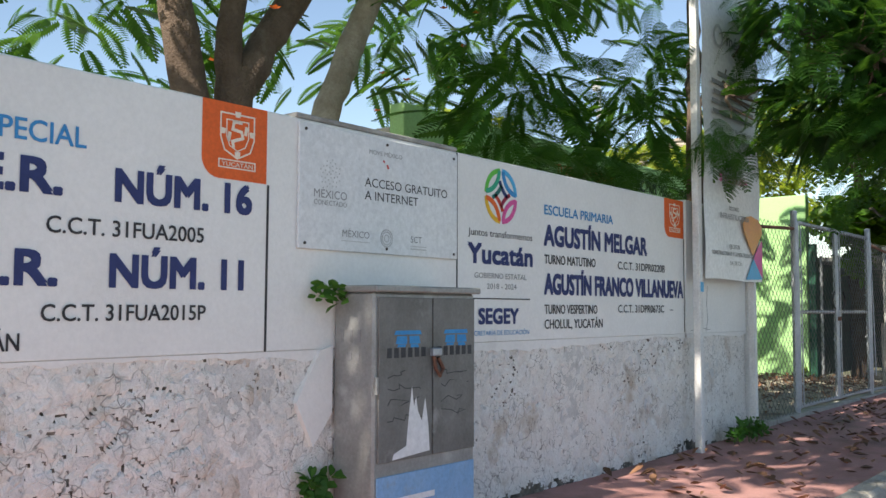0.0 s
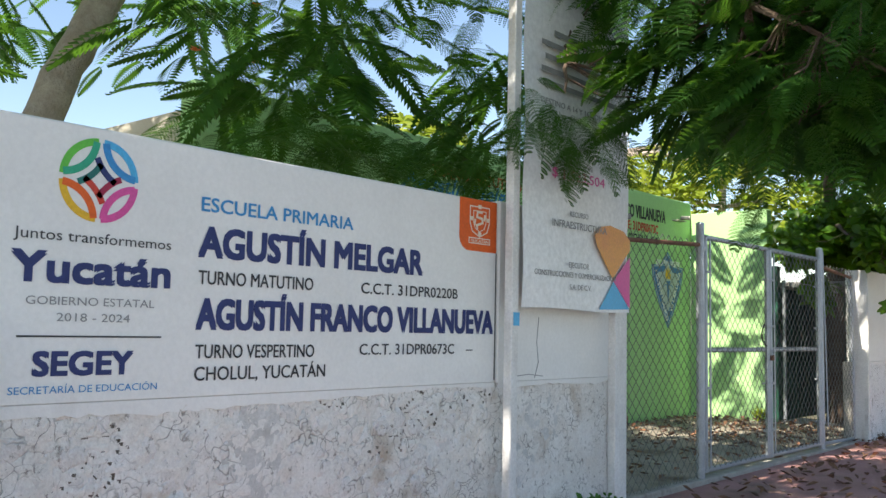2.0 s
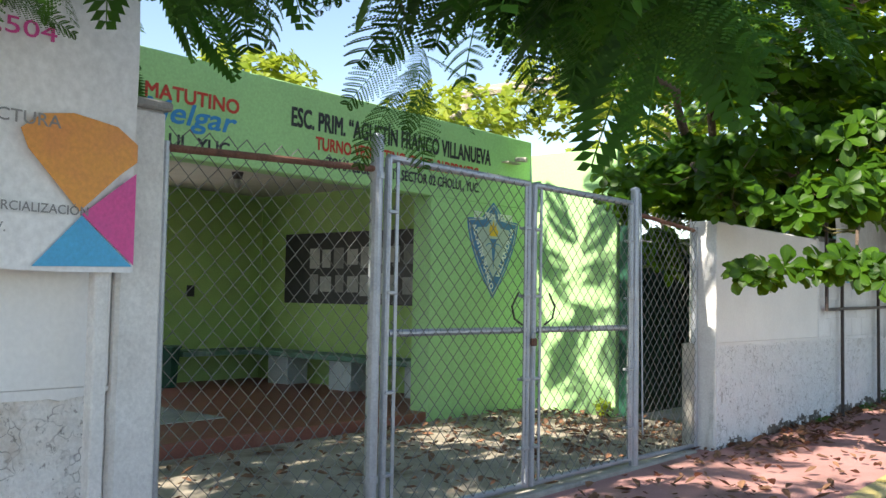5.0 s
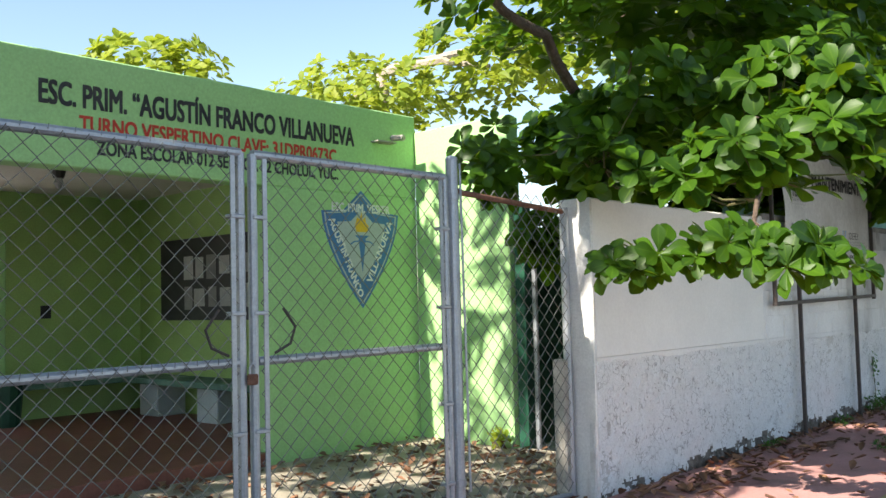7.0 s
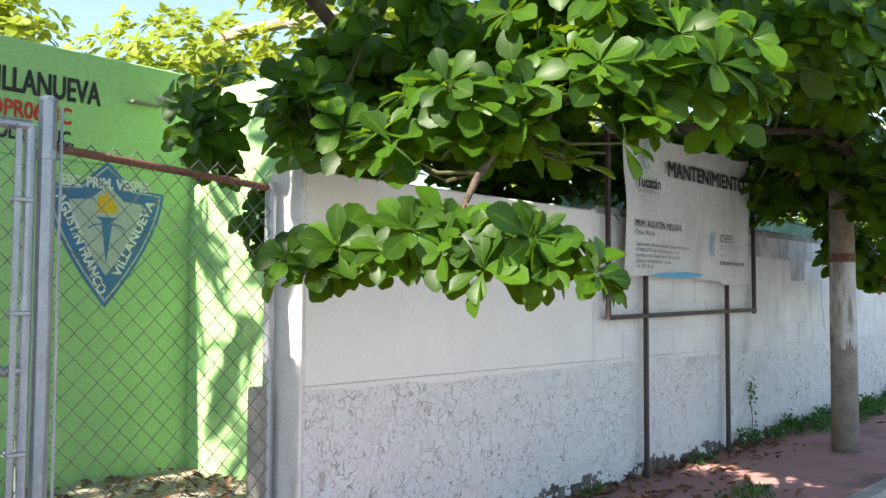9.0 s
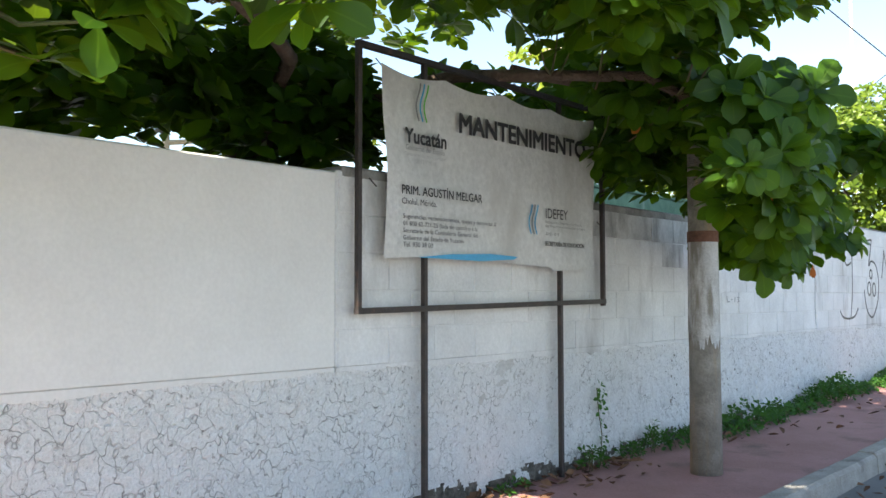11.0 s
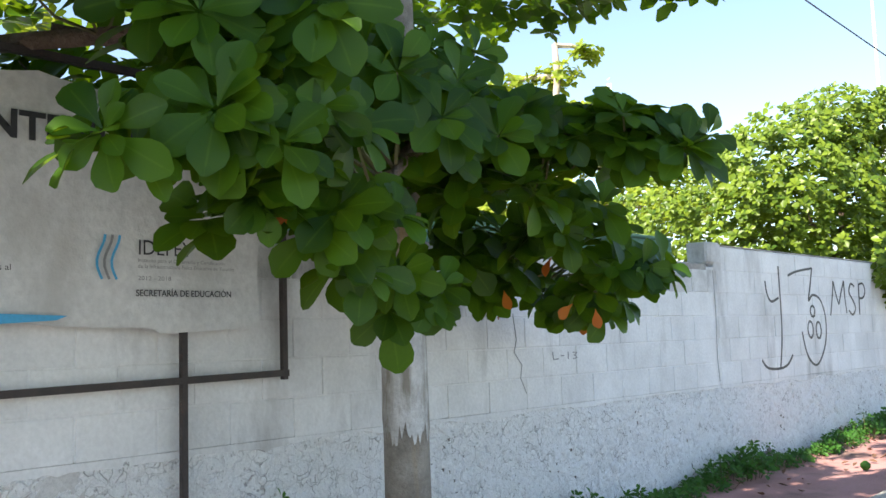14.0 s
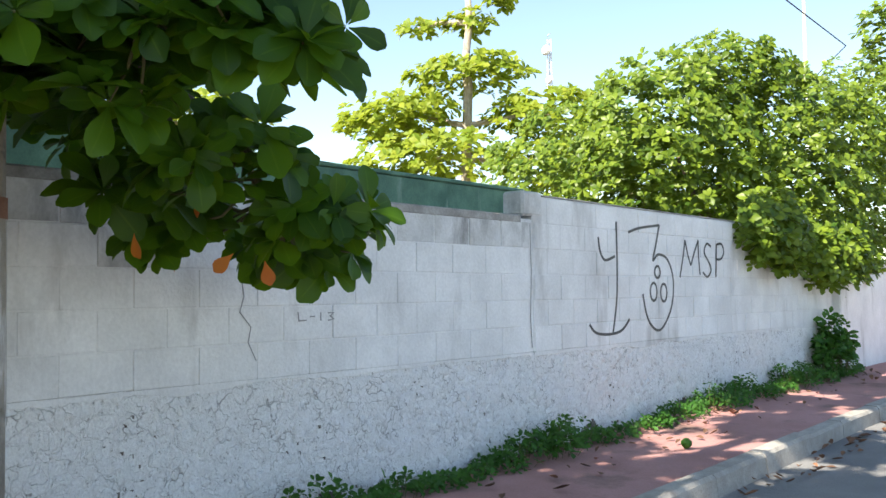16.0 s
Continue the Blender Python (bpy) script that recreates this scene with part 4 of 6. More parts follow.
tagged(part("stone_slab", Geo().plate([(2.99, 0.66), (3.10, 0.45), (3.22, 0.60), (3.22, 0.92), (3.14, 0.90)], W1 - 0.02, W1 + 0.02), M["wall_white"]), "loose pale stone slab leaning on the rubble base", "stone")

# ---- project banner on two posts ----
ban = thing("project_banner", (-3.07, 7.9, -0.06), "tall white vinyl project banner on two white posts", "banner")
for a, b in ((7.225, 7.295), (8.43, 8.49)):
    part("post", Geo().box(-3.14, -3.08, a, b, -0.12, 4.15, 0.006), M["post_white"], ban)
BX0, BX1, BZ0, BZ1 = 7.30, 8.572, 1.362, 4.1
g = Geo()
nu, nv = 14, 28
for j in range(nv + 1):
    for i in range(nu + 1):
        u, v = i / nu, j / nv
        g.v.append((-3.066 + 0.006 * math.sin(9 * u + 5 * v) + 0.008 * math.sin(3 * v * 6.28 + 2 * u), BX0 + (BX1 - BX0) * u, BZ0 + (BZ1 - BZ0) * v + 0.006 * math.sin(6.28 * u)))
g.f += [(j * (nu + 1) + i, j * (nu + 1) + i + 1, (j + 1) * (nu + 1) + i + 1, (j + 1) * (nu + 1) + i) for j in range(nv) for i in range(nu)]
sheet_ob = part("vinyl_sheet", g, M["vinyl"], ban, smooth=True)
XB = -3.048
for text, a, b, z, h, m in (("RECURSO", 7.796, 8.016, 1.967, 0.034, "grey_print"), ("INFRAESTRUCTURA", 7.598, 8.25, 1.888, 0.046, "grey_print"),
                            ("EJECUTOR", 7.790, 8.03, 1.633, 0.036, "grey_print"), ("CONSTRUCCIONES Y COMERCIALIZACIÓN", 7.408, 8.37, 1.570, 0.034, "grey_print"),
                            ("S.A. DE C.V.", 7.80, 8.06, 1.492, 0.034, "grey_print"), ("INVERSIÓN", 7.78, 8.06, 2.29, 0.038, "grey_print"),
                            ("$ 1,523,504", 7.59, 8.22, 2.205, 0.062, "magenta"), ("CHOLUL", 7.79, 8.03, 2.60, 0.036, "grey_print"),
                            ("DESTINO A 14 Y 16 COMISARÍA", 7.46, 8.38, 2.66, 0.036, "grey_print")):
    lettering(ban, text, a, b, z, h, XB, M[m], 0.006)
for k, (a, b) in enumerate(((7.48, 8.38), (7.46, 8.40), (7.50, 8.36), (7.46, 8.39), (7.6, 8.3))):
    part("print_bar", Geo().box(XB - 0.001, XB, a, b, 2.78 + 0.085 * k, 2.815 + 0.085 * k), M["grey_print"], ban)
lettering(ban, "mérida", 7.80, 8.35, 3.42, 0.11, XB, M["grey_print"], 0.02)
part("ring_mark", Geo().stroke([(7.62 + 0.09 * math.cos(a), 3.46 + 0.09 * math.sin(a)) for a in np.linspace(0, 6.28, 18)], 0.03, XB - 0.001, XB), M["pale_print"], ban)
part("amber_shape", Geo().plate([(8.335, 1.585), (8.50, 1.745), (8.57, 1.80), (8.57, 1.87), (8.48, 1.93), (8.30, 1.955), (8.18, 1.935), (8.10, 1.87), (8.13, 1.80)], XB - 0.001, XB), M["amber"], ban)
part("magenta_shape", Geo().plate([(8.568, 1.39), (8.568, 1.755), (8.345, 1.575)], XB - 0.001, XB), M["magenta"], ban)
part("cyan_shape", Geo().plate([(8.16, 1.372), (8.562, 1.385), (8.345, 1.570)], XB - 0.001, XB), M["cyan"], ban)
part("sticker", Geo().box(-3.079, -3.077, 7.24, 7.30, 1.25, 1.33), M["cyan"], ban, "small blue sticker")

# ---- maintenance sign in a steel frame ----
sg = thing("maintenance_sign", (-3.08, 18.5, 0.02), "torn white cloth sign tied in a black steel frame", "sign")
SX = -3.09


def bar(y0, z0, y1, z1, w=0.034):
    g = Geo()
    if abs(y1 - y0) < abs(z1 - z0):
        g.box(SX - w / 2, SX + w / 2, y0 - w / 2, y0 + w / 2, z0, z1, 0.004)
    else:
        g.plate([(y0, z0 - w / 2), (y1, z1 - w / 2), (y1, z1 + w / 2), (y0, z0 + w / 2)], SX - w / 2 - 0.002, SX + w / 2 + 0.002)
    return g


for yy in (17.72, 19.20):
    part("leg", bar(yy, -0.02, yy, 2.74), M["black_steel"], sg)
for yy in (17.165, 19.80):
    part("side_bar", bar(yy, 1.25, yy, 2.76), M["black_steel"], sg)
part("bottom_bar", bar(17.15, 1.243, 19.82, 1.285), M["black_steel"], sg)
part("top_bar", bar(17.15, 2.76, 19.82, 2.76), M["black_steel"], sg)
g = Geo()
nu, nv = 40, 20
for j in range(nv + 1):
    for i in range(nu + 1):
        u, v = i / nu, j / nv
        sag = -0.035 * (math.sin(math.pi * ((u * 4) % 1.0)) * v ** 3)
        low = (0.02 * math.sin(7 * u) - 0.03 * u + (0.03 if 0.35 < u < 0.75 else 0)) * (1 - v) ** 2
        yy = 17.33 + 2.30 * u + 0.02 * math.sin(5 * v) * (1 - u) - 0.01 * math.sin(7 * v) * u
        zz = 1.545 + (2.67 - 1.545) * v + sag + low
        g.v.append((SX + 0.035 + 0.010 * math.sin(10 * u + 3 * v) + 0.012 * noise.noise((4 * u, 3 * v, 0)), yy, zz))
g.f += [(j * (nu + 1) + i, j * (nu + 1) + i + 1, (j + 1) * (nu + 1) + i + 1, (j + 1) * (nu + 1) + i) for j in range(nv) for i in range(nu)]
part("cloth", g, M["cloth"], sg, "creased white printed cloth", smooth=True)
XS = SX + 0.062
for text, a, b, z, h, m, bold in (("MANTENIMIENTO", 17.985, 19.455, 2.355, 0.118, "black", 0.04), ("Yucatán", 17.484, 17.853, 2.232, 0.085, "black", 0.03),
                                  ("Gobierno del Estado", 17.49, 17.84, 2.188, 0.032, "grey_print", 0.0), ("Comprometidos con tu bienestar", 17.48, 17.85, 2.155, 0.02, "pale_print", 0.0),
                                  ("2012 - 2018", 17.58, 17.76, 2.115, 0.024, "pale_print", 0.0),
                                  ("PRIM. AGUSTÍN MELGAR", 17.457, 18.21, 1.925, 0.052, "black", 0.01), ("Cholul, Mérida.", 17.457, 17.765, 1.866, 0.036, "black", 0.0),
                                  ("Sugerencias, reconocimientos, quejas y denuncias al", 17.467, 18.355, 1.783, 0.026, "black", 0.0),
                                  ("01 800 62-731-25 (lada sin costo) o a la", 17.467, 18.16, 1.740, 0.026, "black", 0.0), ("Secretaría de la Contraloría General del", 17.467, 18.16, 1.699, 0.026, "black", 0.0),
                                  ("Gobierno del Estado de Yucatán", 17.467, 18.02, 1.657, 0.026, "black", 0.0), ("Tel. 930 38 00", 17.467, 17.73, 1.616, 0.028, "black", 0.0),
                                  ("IDEFEY", 18.934, 19.215, 1.875, 0.07, "black", 0.0), ("Instituto para el Desarrollo y Certificación", 18.93, 19.40, 1.84, 0.018, "grey_print", 0.0),
                                  ("de la Infraestructura Física Educativa de Yucatán", 18.93, 19.45, 1.812, 0.018, "grey_print", 0.0), ("2012 - 2018", 18.93, 19.10, 1.755, 0.02, "grey_print", 0.0),
                                  ("SECRETARÍA DE EDUCACIÓN", 18.92, 19.432, 1.68, 0.03, "black", 0.01)):
    lettering(sg, text, a, b, z, h, XS, M[m], bold)
for base, top, yc in ((2.37, 2.60, 17.64), (1.755, 1.96, 18.79)):
    for k, m in enumerate(("grey_print", "cyan", "leafgreen") if base > 2 else ("cyan", "grey_print", "cyan")):
        part("ribbon_mark", Geo().stroke([(yc - 0.04 + 0.035 * k + 0.02 * math.cos(v * 5), top + (base - top) * v) for v in np.linspace(0, 1, 8)], 0.012, XS - 0.001, XS), M[m], sg)
part("blue_edge", Geo().plate([(17.6, 1.556), (18.2, 1.55), (18.55, 1.57), (18.6, 1.59), (18.3, 1.60), (17.9, 1.585)], XS - 0.001, XS), M["cyan"], sg)
for yy, zz in ((17.3, 2.70), (17.8, 2.71), (18.4, 2.71), (19.0, 2.71), (19.6, 2.70), (17.25, 2.0), (19.72, 1.9)):
    part("tie", Geo().tube([(SX, yy, zz), (SX + 0.03, yy + 0.03, zz - 0.05)], 0.004, 5), M["black_steel"], sg)

# ---- timber street pole ----
pole = thing("street_pole", (-2.34, 19.97, 0.02), "old round wooden pole, whitewashed halfway up", "pole")
part("shaft", Geo().tube([(-2.34, 19.97, -0.1), (-2.34, 19.97, 1.0), (-2.34, 19.965, 3.0), (-2.34, 19.95, 7.5)], [0.118, 0.112, 0.10, 0.075], 18), M["pole"], pole, smooth=True)
flakes = Geo()
for k in range(72):
    a0, a1 = 2 * math.pi * k / 72, 2 * math.pi * (k + 1) / 72
    low = [1.0 + 0.16 * noise.noise((2.0 * math.cos(a), 2.0 * math.sin(a), 5.0)) + 0.10 * noise.noise((9.0 * math.cos(a), 9.0 * math.sin(a), 2.0)) for a in (a0, a1)]
    quad = []
    for a, zz, rr in ((a0, low[0], 0.1155), (a1, low[1], 0.1155), (a1, 1.72, 0.109), (a0, 1.72, 0.109)):
        quad.append((-2.34 + rr * math.cos(a), 19.969 + rr * math.sin(a), zz))
    flakes.add(quad, [(0, 1, 2, 3)])
part("whitewash", flakes, M["pole_white"], pole, "flaking whitewash with ragged lower edge")
part("strap", Geo().tube([(-2.34, 19.968, 1.72), (-2.34, 19.968, 1.80)], 0.114, 18), M["rust"], pole, "rusty steel strap")


# ---- plants ----
def tri_mesh(name, verts, tris, material, ribbed=False):
    """A mesh from arrays of points and triangles."""
    me = bpy.data.meshes.new(name)
    nv, nt = len(verts), len(tris)
    me.vertices.add(nv)
    me.vertices.foreach_set("co", np.asarray(verts, "f").ravel())
    me.loops.add(nt * 3)
    me.loops.foreach_set("vertex_index", np.asarray(tris, "i").ravel())
    me.polygons.add(nt)
    me.polygons.foreach_set("loop_start", np.arange(0, nt * 3, 3, dtype="i"))
    me.polygons.foreach_set("use_smooth", [True] * nt)
    me.update(calc_edges=True)
    me.materials.append(material)
    if ribbed:
        # every third point of a leaf lies on its midrib
        at = me.attributes.new("rib", "FLOAT", "POINT")
        at.data.foreach_set("value", (np.arange(nv) % 3 == 0).astype("f"))
    return me


def spread(base, mats):
    """Copies of a shape (points, triangles) at many poses, as one pair of arrays."""
    v, t = base
    mats = np.asarray(mats)
    out = np.einsum("kij,nj->kni", mats[:, :3, :3], v) + mats[:, None, :3, 3]
    tri = t[None] + (np.arange(len(mats)) * len(v))[:, None, None]
    return out.reshape(-1, 3), tri.reshape(-1, 3)


def join(pairs):
    vs, ts, n = [], [], 0
    for v, t in pairs:
        vs.append(v), ts.append(t + n)
        n += len(v)
    return np.concatenate(vs), np.concatenate(ts)


def leaf_shape(widths, fold=0.25, droop=0.18):
    """A leaf of length 1 along x, folded along its rib."""
    n = len(widths)
    vs, ts = [], []
    for k, w in enumerate(widths):
        t = k / (n - 1)
        z = -droop * t * t
        vs += [(t, 0, z), (t, w, z + fold * w), (t, -w, z + fold * w)]
    for k in range(n - 1):
        a, b = 3 * k, 3 * k + 3
        ts += [(a, b, b + 1), (a, b + 1, a + 1), (a, a + 2, b + 2), (a, b + 2, b)]
    return np.array(vs, float), np.array(ts)


ALMOND = leaf_shape((0.015, 0.055, 0.12, 0.20, 0.272, 0.305, 0.265, 0.06), 0.26, 0.26)
SIMPLE = leaf_shape((0.03, 0.24, 0.32, 0.08))
FINE = leaf_shape((0.02, 0.22, 0.16, 0.0), 0.3, 0.1)


def turn(rx, ry, rz):
    return np.array(Euler((rx, ry, rz)).to_matrix())


def mat4(r, p, s=1.0):
    m = np.eye(4)
    m[:3, :3], m[:3, 3] = r * s, p
    return m


def rosette_poses(rng, centre, size, n, axis):
    """Poses of n leaves that stand out round a twig's end."""
    q = np.array(Vector((0, 0, 1)).rotation_difference(Vector(axis)).to_matrix())
    poses = []
    a0 = rng.uniform(0, 6.28)
    for k in range(n):
        az = a0 + 2.4 * k + rng.uniform(-0.25, 0.25)
        el = 0.75 - 0.95 * (k / n) + rng.uniform(-0.2, 0.2)
        s = size * rng.uniform(0.65, 1.1) * (0.75 + 0.35 * k / n)
        r = q @ turn(0, 0, az) @ turn(0, -el, 0) @ turn(rng.uniform(-0.5, 0.5), 0, 0)
        poses.append(mat4(r, np.array(centre) + r @ np.array([0.012, 0, 0]), s))
    return poses


def in_blob(rng, c, r, shell=0.45):
    """A point in an ellipsoid, mostly towards its skin."""
    while True:
        p = np.array([rng.uniform(-1, 1) for _ in range(3)])
        d = np.linalg.norm(p)
        if shell * rng.random() < d < 1:
            return np.array(c) + p * np.array(r), p


def crown(rng, blobs, size, leaves, base, up=0.8, lean=(0, 0), thick=1.0):
    """Leaf poses for a list of blobs (centre, radii, rosettes)."""
    poses, tips = [], []
    for c, r, n in blobs:
        for _ in range(int(n * thick)):
            p, out = in_blob(rng, c, r)
            axis = Vector((lean[0] + out[0] * 0.6 + rng.uniform(-0.35, 0.35), lean[1] + out[1] * 0.6 + rng.uniform(-0.35, 0.35), up + rng.uniform(-0.25, 0.3))).normalized()
            poses += rosette_poses(rng, p, size * rng.uniform(0.8, 1.2), max(4, leaves + rng.randint(-2, 2)), axis)
            tips.append(p)
    return poses, tips


def limb(pts, r0, r1, rng, n=8, wob=0.04):
    """A tapering, slightly crooked limb through the points."""
    g = Geo()
    fine = []
    for a, b in zip(pts, pts[1:]):
        for k in range(5):
            fine.append(Vector(a).lerp(Vector(b), k / 5))
    fine.append(Vector(pts[-1]))
    fine = [p + Vector((rng.uniform(-wob, wob), rng.uniform(-wob, wob), 0)) * (0 if i in (0, len(fine) - 1) else 1) for i, p in enumerate(fine)]
    m = len(fine) - 1
    return g.tube(fine, [(r0 + (r1 - r0) * i / m) * rng.uniform(0.93, 1.07) for i in range(m + 1)], n)


def twigs(tips, root, rng, material, parent, r=0.006, reach=0.55):
    """Thin twigs from a limb's points to the leaf tufts, each a part of the tree."""
    root = [Vector(p) for p in root]
    for p in tips:
        p = Vector(p)
        q = min(root, key=lambda w: (w - p).length)
        if (q - p).length > reach:
            continue
        mid = p.lerp(q, 0.5) + Vector((0, 0, -0.06))
        part("twig", Geo().tube([q, mid, p], [r * 1.5, r * 1.2, r * 0.7], 4, False), material, parent)


# almond tree that overhangs the pavement
rng = random.Random(11)
almond = thing("almond_tree", (-4.6, 17.65, 0), "broad tropical almond tree hanging low over the wall", "tree")
part("trunk", limb([(-4.6, 17.65, -0.1), (-4.6, 17.65, 1.6), (-4.55, 17.6, 3.1)], 0.17, 0.12, rng, 12), M["bark"], almond, smooth=True)
BOUGHS = {
    "street": [(-4.55, 17.6, 2.3), (-3.6, 17.1, 2.75), (-2.6, 15.8, 2.72), (-2.0, 14.7, 2.3), (-1.9, 14.1, 1.75)],
    "gate": [(-4.55, 17.6, 2.2), (-4.2, 16.2, 2.75), (-3.7, 15.0, 2.65), (-3.0, 14.3, 2.2)],
    "pole": [(-4.55, 17.6, 2.5), (-3.3, 18.3, 2.82), (-2.2, 18.9, 2.75), (-1.6, 19.3, 2.2), (-1.3, 18.9, 1.9)],
    "far": [(-3.0, 18.5, 2.85), (-2.3, 20.0, 2.7), (-1.9, 20.8, 2.1), (-2.3, 21.4, 1.8)],
    "top": [(-4.55, 17.6, 3.1), (-4.4, 16.8, 4.0), (-4.0, 15.6, 4.4)],
    # The two high boughs carry unseen leaves added for shade.
    "high": [(-4.0, 15.6, 4.4), (-3.2, 16.5, 5.3), (-1.6, 17.5, 5.6)],
    "high_far": [(-4.4, 16.8, 4.0), (-3.0, 19.0, 5.3), (-1.8, 21.0, 5.7)],
    "over": [(-4.2, 16.2, 2.75), (-3.7, 14.6, 3.3), (-3.4, 13.2, 3.4), (-3.9, 12.6, 3.45)],
    "out": [(-2.6, 19.2, 2.8), (-1.7, 20.1, 2.5), (-1.15, 20.5, 2.3)],
}
nodes = []
for key, pts in BOUGHS.items():
    part("limb", limb(pts, 0.055 if key not in ("far", "out") else 0.03, 0.014, rng, 8, 0.03), M["bark"], almond, smooth=True)
    for a, b in zip(pts, pts[1:]):
        nodes += [Vector(a).lerp(Vector(b), k / 4) for k in range(5)]
LOW = [((-2.5, 13.95, 1.55), (0.26, 0.22, 0.09), 5), ((-1.62, 13.98, 1.52), (0.24, 0.22, 0.10), 5), ((-2.05, 13.96, 1.62), (0.24, 0.2, 0.10), 4),
       ((-1.15, 18.30, 2.0), (0.20, 0.22, 0.16), 5), ((-1.28, 18.75, 1.78), (0.22, 0.22, 0.14), 5), ((-1.56, 19.25, 1.64), (0.2, 0.2, 0.10), 4), ((-1.42, 14.1, 1.50), (0.10, 0.16, 0.07), 2), ((-1.3, 18.35, 1.84), (0.14, 0.14, 0.12), 4), ((-1.15, 17.88, 1.93), (0.09, 0.09, 0.07), 1.6)]
MID = [((-2.1, 14.3, 2.12), (0.40, 0.28, 0.22), 12), ((-2.85, 14.3, 2.28), (0.40, 0.28, 0.28), 12), ((-1.75, 14.7, 2.18), (0.33, 0.33, 0.24), 11),
       ((-1.9, 15.0, 2.62), (0.6, 0.4, 0.35), 20), ((-3.0, 14.8, 2.68), (0.5, 0.4, 0.35), 18), ((-4.12, 14.45, 2.38), (0.28, 0.25, 0.30), 10),
       ((-3.86, 14.75, 1.80), (0.15, 0.15, 0.22), 7), ((-1.5, 15.3, 2.42), (0.4, 0.4, 0.28), 14), ((-2.5, 16.0, 3.0), (0.9, 0.6, 0.38), 34),
       ((-2.2, 17.2, 3.12), (1.0, 0.7, 0.36), 38), ((-1.9, 18.4, 3.02), (0.8, 0.6, 0.36), 34), ((-2.3, 19.3, 2.78), (0.6, 0.5, 0.36), 24),
       ((-1.3, 16.2, 2.75), (0.4, 0.5, 0.25), 14), ((-1.5, 17.4, 2.85), (0.5, 0.5, 0.3), 18),
       ((-1.25, 18.5, 2.25), (0.32, 0.35, 0.28), 12), ((-1.65, 19.2, 2.35), (0.42, 0.38, 0.30), 18), ((-2.0, 19.7, 2.38), (0.4, 0.35, 0.28), 14),
       ((-1.42, 20.35, 2.34), (0.38, 0.36, 0.15), 11), ((-1.12, 20.45, 2.28), (0.2, 0.2, 0.11), 4), ((-2.5, 20.7, 2.05), (0.28, 0.26, 0.3), 11),
       ((-2.55, 21.05, 1.78), (0.24, 0.24, 0.18), 8), ((-2.48, 21.7, 1.66), (0.24, 0.34, 0.12), 9), ((-1.85, 20.8, 1.98), (0.3, 0.36, 0.2), 12), ((-1.95, 21.3, 1.76), (0.28, 0.3, 0.14), 8),
       ((-1.3, 18.22, 2.25), (0.22, 0.22, 0.22), 8), ((-1.75, 20.0, 2.28), (0.45, 0.4, 0.28), 15), ((-0.95, 17.3, 2.95), (0.35, 0.5, 0.3), 14), ((-3.9, 12.7, 3.5), (0.5, 0.4, 0.18), 9), ((-3.3, 13.2, 3.45), (0.5, 0.4, 0.2), 11), ((-2.7, 13.6, 3.4), (0.4, 0.4, 0.2), 11), ((-2.6, 20.3, 2.75), (0.5, 0.5, 0.45), 24), ((-2.9, 19.9, 2.5), (0.3, 0.5, 0.4), 16)]
TOP = [((-4.5, 16.2, 4.2), (1.4, 1.5, 0.6), 110), ((-3.2, 16.0, 3.8), (1.2, 1.4, 0.5), 80), ((-2.6, 18.0, 3.9), (1.2, 1.6, 0.5), 90), ((-4.3, 18.6, 3.9), (1.2, 1.6, 0.6), 80),
       ((-4.0, 15.9, 2.6), (0.5, 1.0, 0.5), 130), ((-4.1, 17.5, 2.6), (0.5, 1.0, 0.5), 130), ((-3.9, 19.4, 2.65), (0.5, 1.0, 0.45), 120), ((-3.6, 20.6, 3.0), (0.6, 0.8, 0.5), 50),
       # These two lie out of view, added to shade the pavement.
       ((-4.2, 21.2, 4.8), (1.4, 1.6, 0.45), 110), ((-4.6, 23.6, 5.0), (1.3, 1.5, 0.45), 100)]
poses, tips = crown(rng, MID, 0.195, 11, ALMOND, 0.55, (0.38, -0.30), 1.5)
leaves = part("crown", tri_mesh("crown", *spread(ALMOND, poses), M["almond"], True), None, almond, "large glossy dark green leaves in rosettes")
twigs(tips, nodes, rng, M["twig"], almond)
fill = [(c, [q * 0.85 for q in r], int(n * 1.3)) for c, r, n in MID if c[2] > 2.6 or (c[1] > 19.5 and c[2] > 2.2)]
fill += [((-2.5, 20.5, 2.5), (0.6, 0.5, 0.32), 70), ((-3.2, 20.9, 2.6), (0.5, 0.6, 0.45), 90)]
inner, _ = crown(rng, fill, 0.20, 8, SIMPLE, 0.8, thick=0.8)
part("inner_crown", tri_mesh("crown", *spread(SIMPLE, inner), M["almond"]), None, almond)
poses, tips = crown(rng, TOP, 0.20, 9, SIMPLE, 0.7, (0.1, -0.1), 1.3)
part("sunlit_crown", tri_mesh("crown", *spread(SIMPLE, poses), M["almond"]), None, almond, "dark green upper leaves, some unseen and added for shade")
poses, tips = crown(rng, LOW, 0.175, 12, ALMOND, 0.42, (0.48, -0.42), 1.9)
twigs(tips[::3], nodes, rng, M["bark"], almond, 0.004, 0.4)
random.Random(3).shuffle(poses)
# Leaves above the view, added only to shade pavement, road and lower leaves.
HIGH = [((-3.6 + 0.9 * (k % 4) + rng.uniform(-0.4, 0.4), 13.0 + 1.25 * (k // 4) + rng.uniform(-0.5, 0.5), 5.6 + rng.uniform(-0.4, 0.6)), (0.65, 0.65, 0.22), 38) for k in range(44)]
shade_poses, _ = crown(rng, HIGH, 0.25, 8, SIMPLE, 0.8)
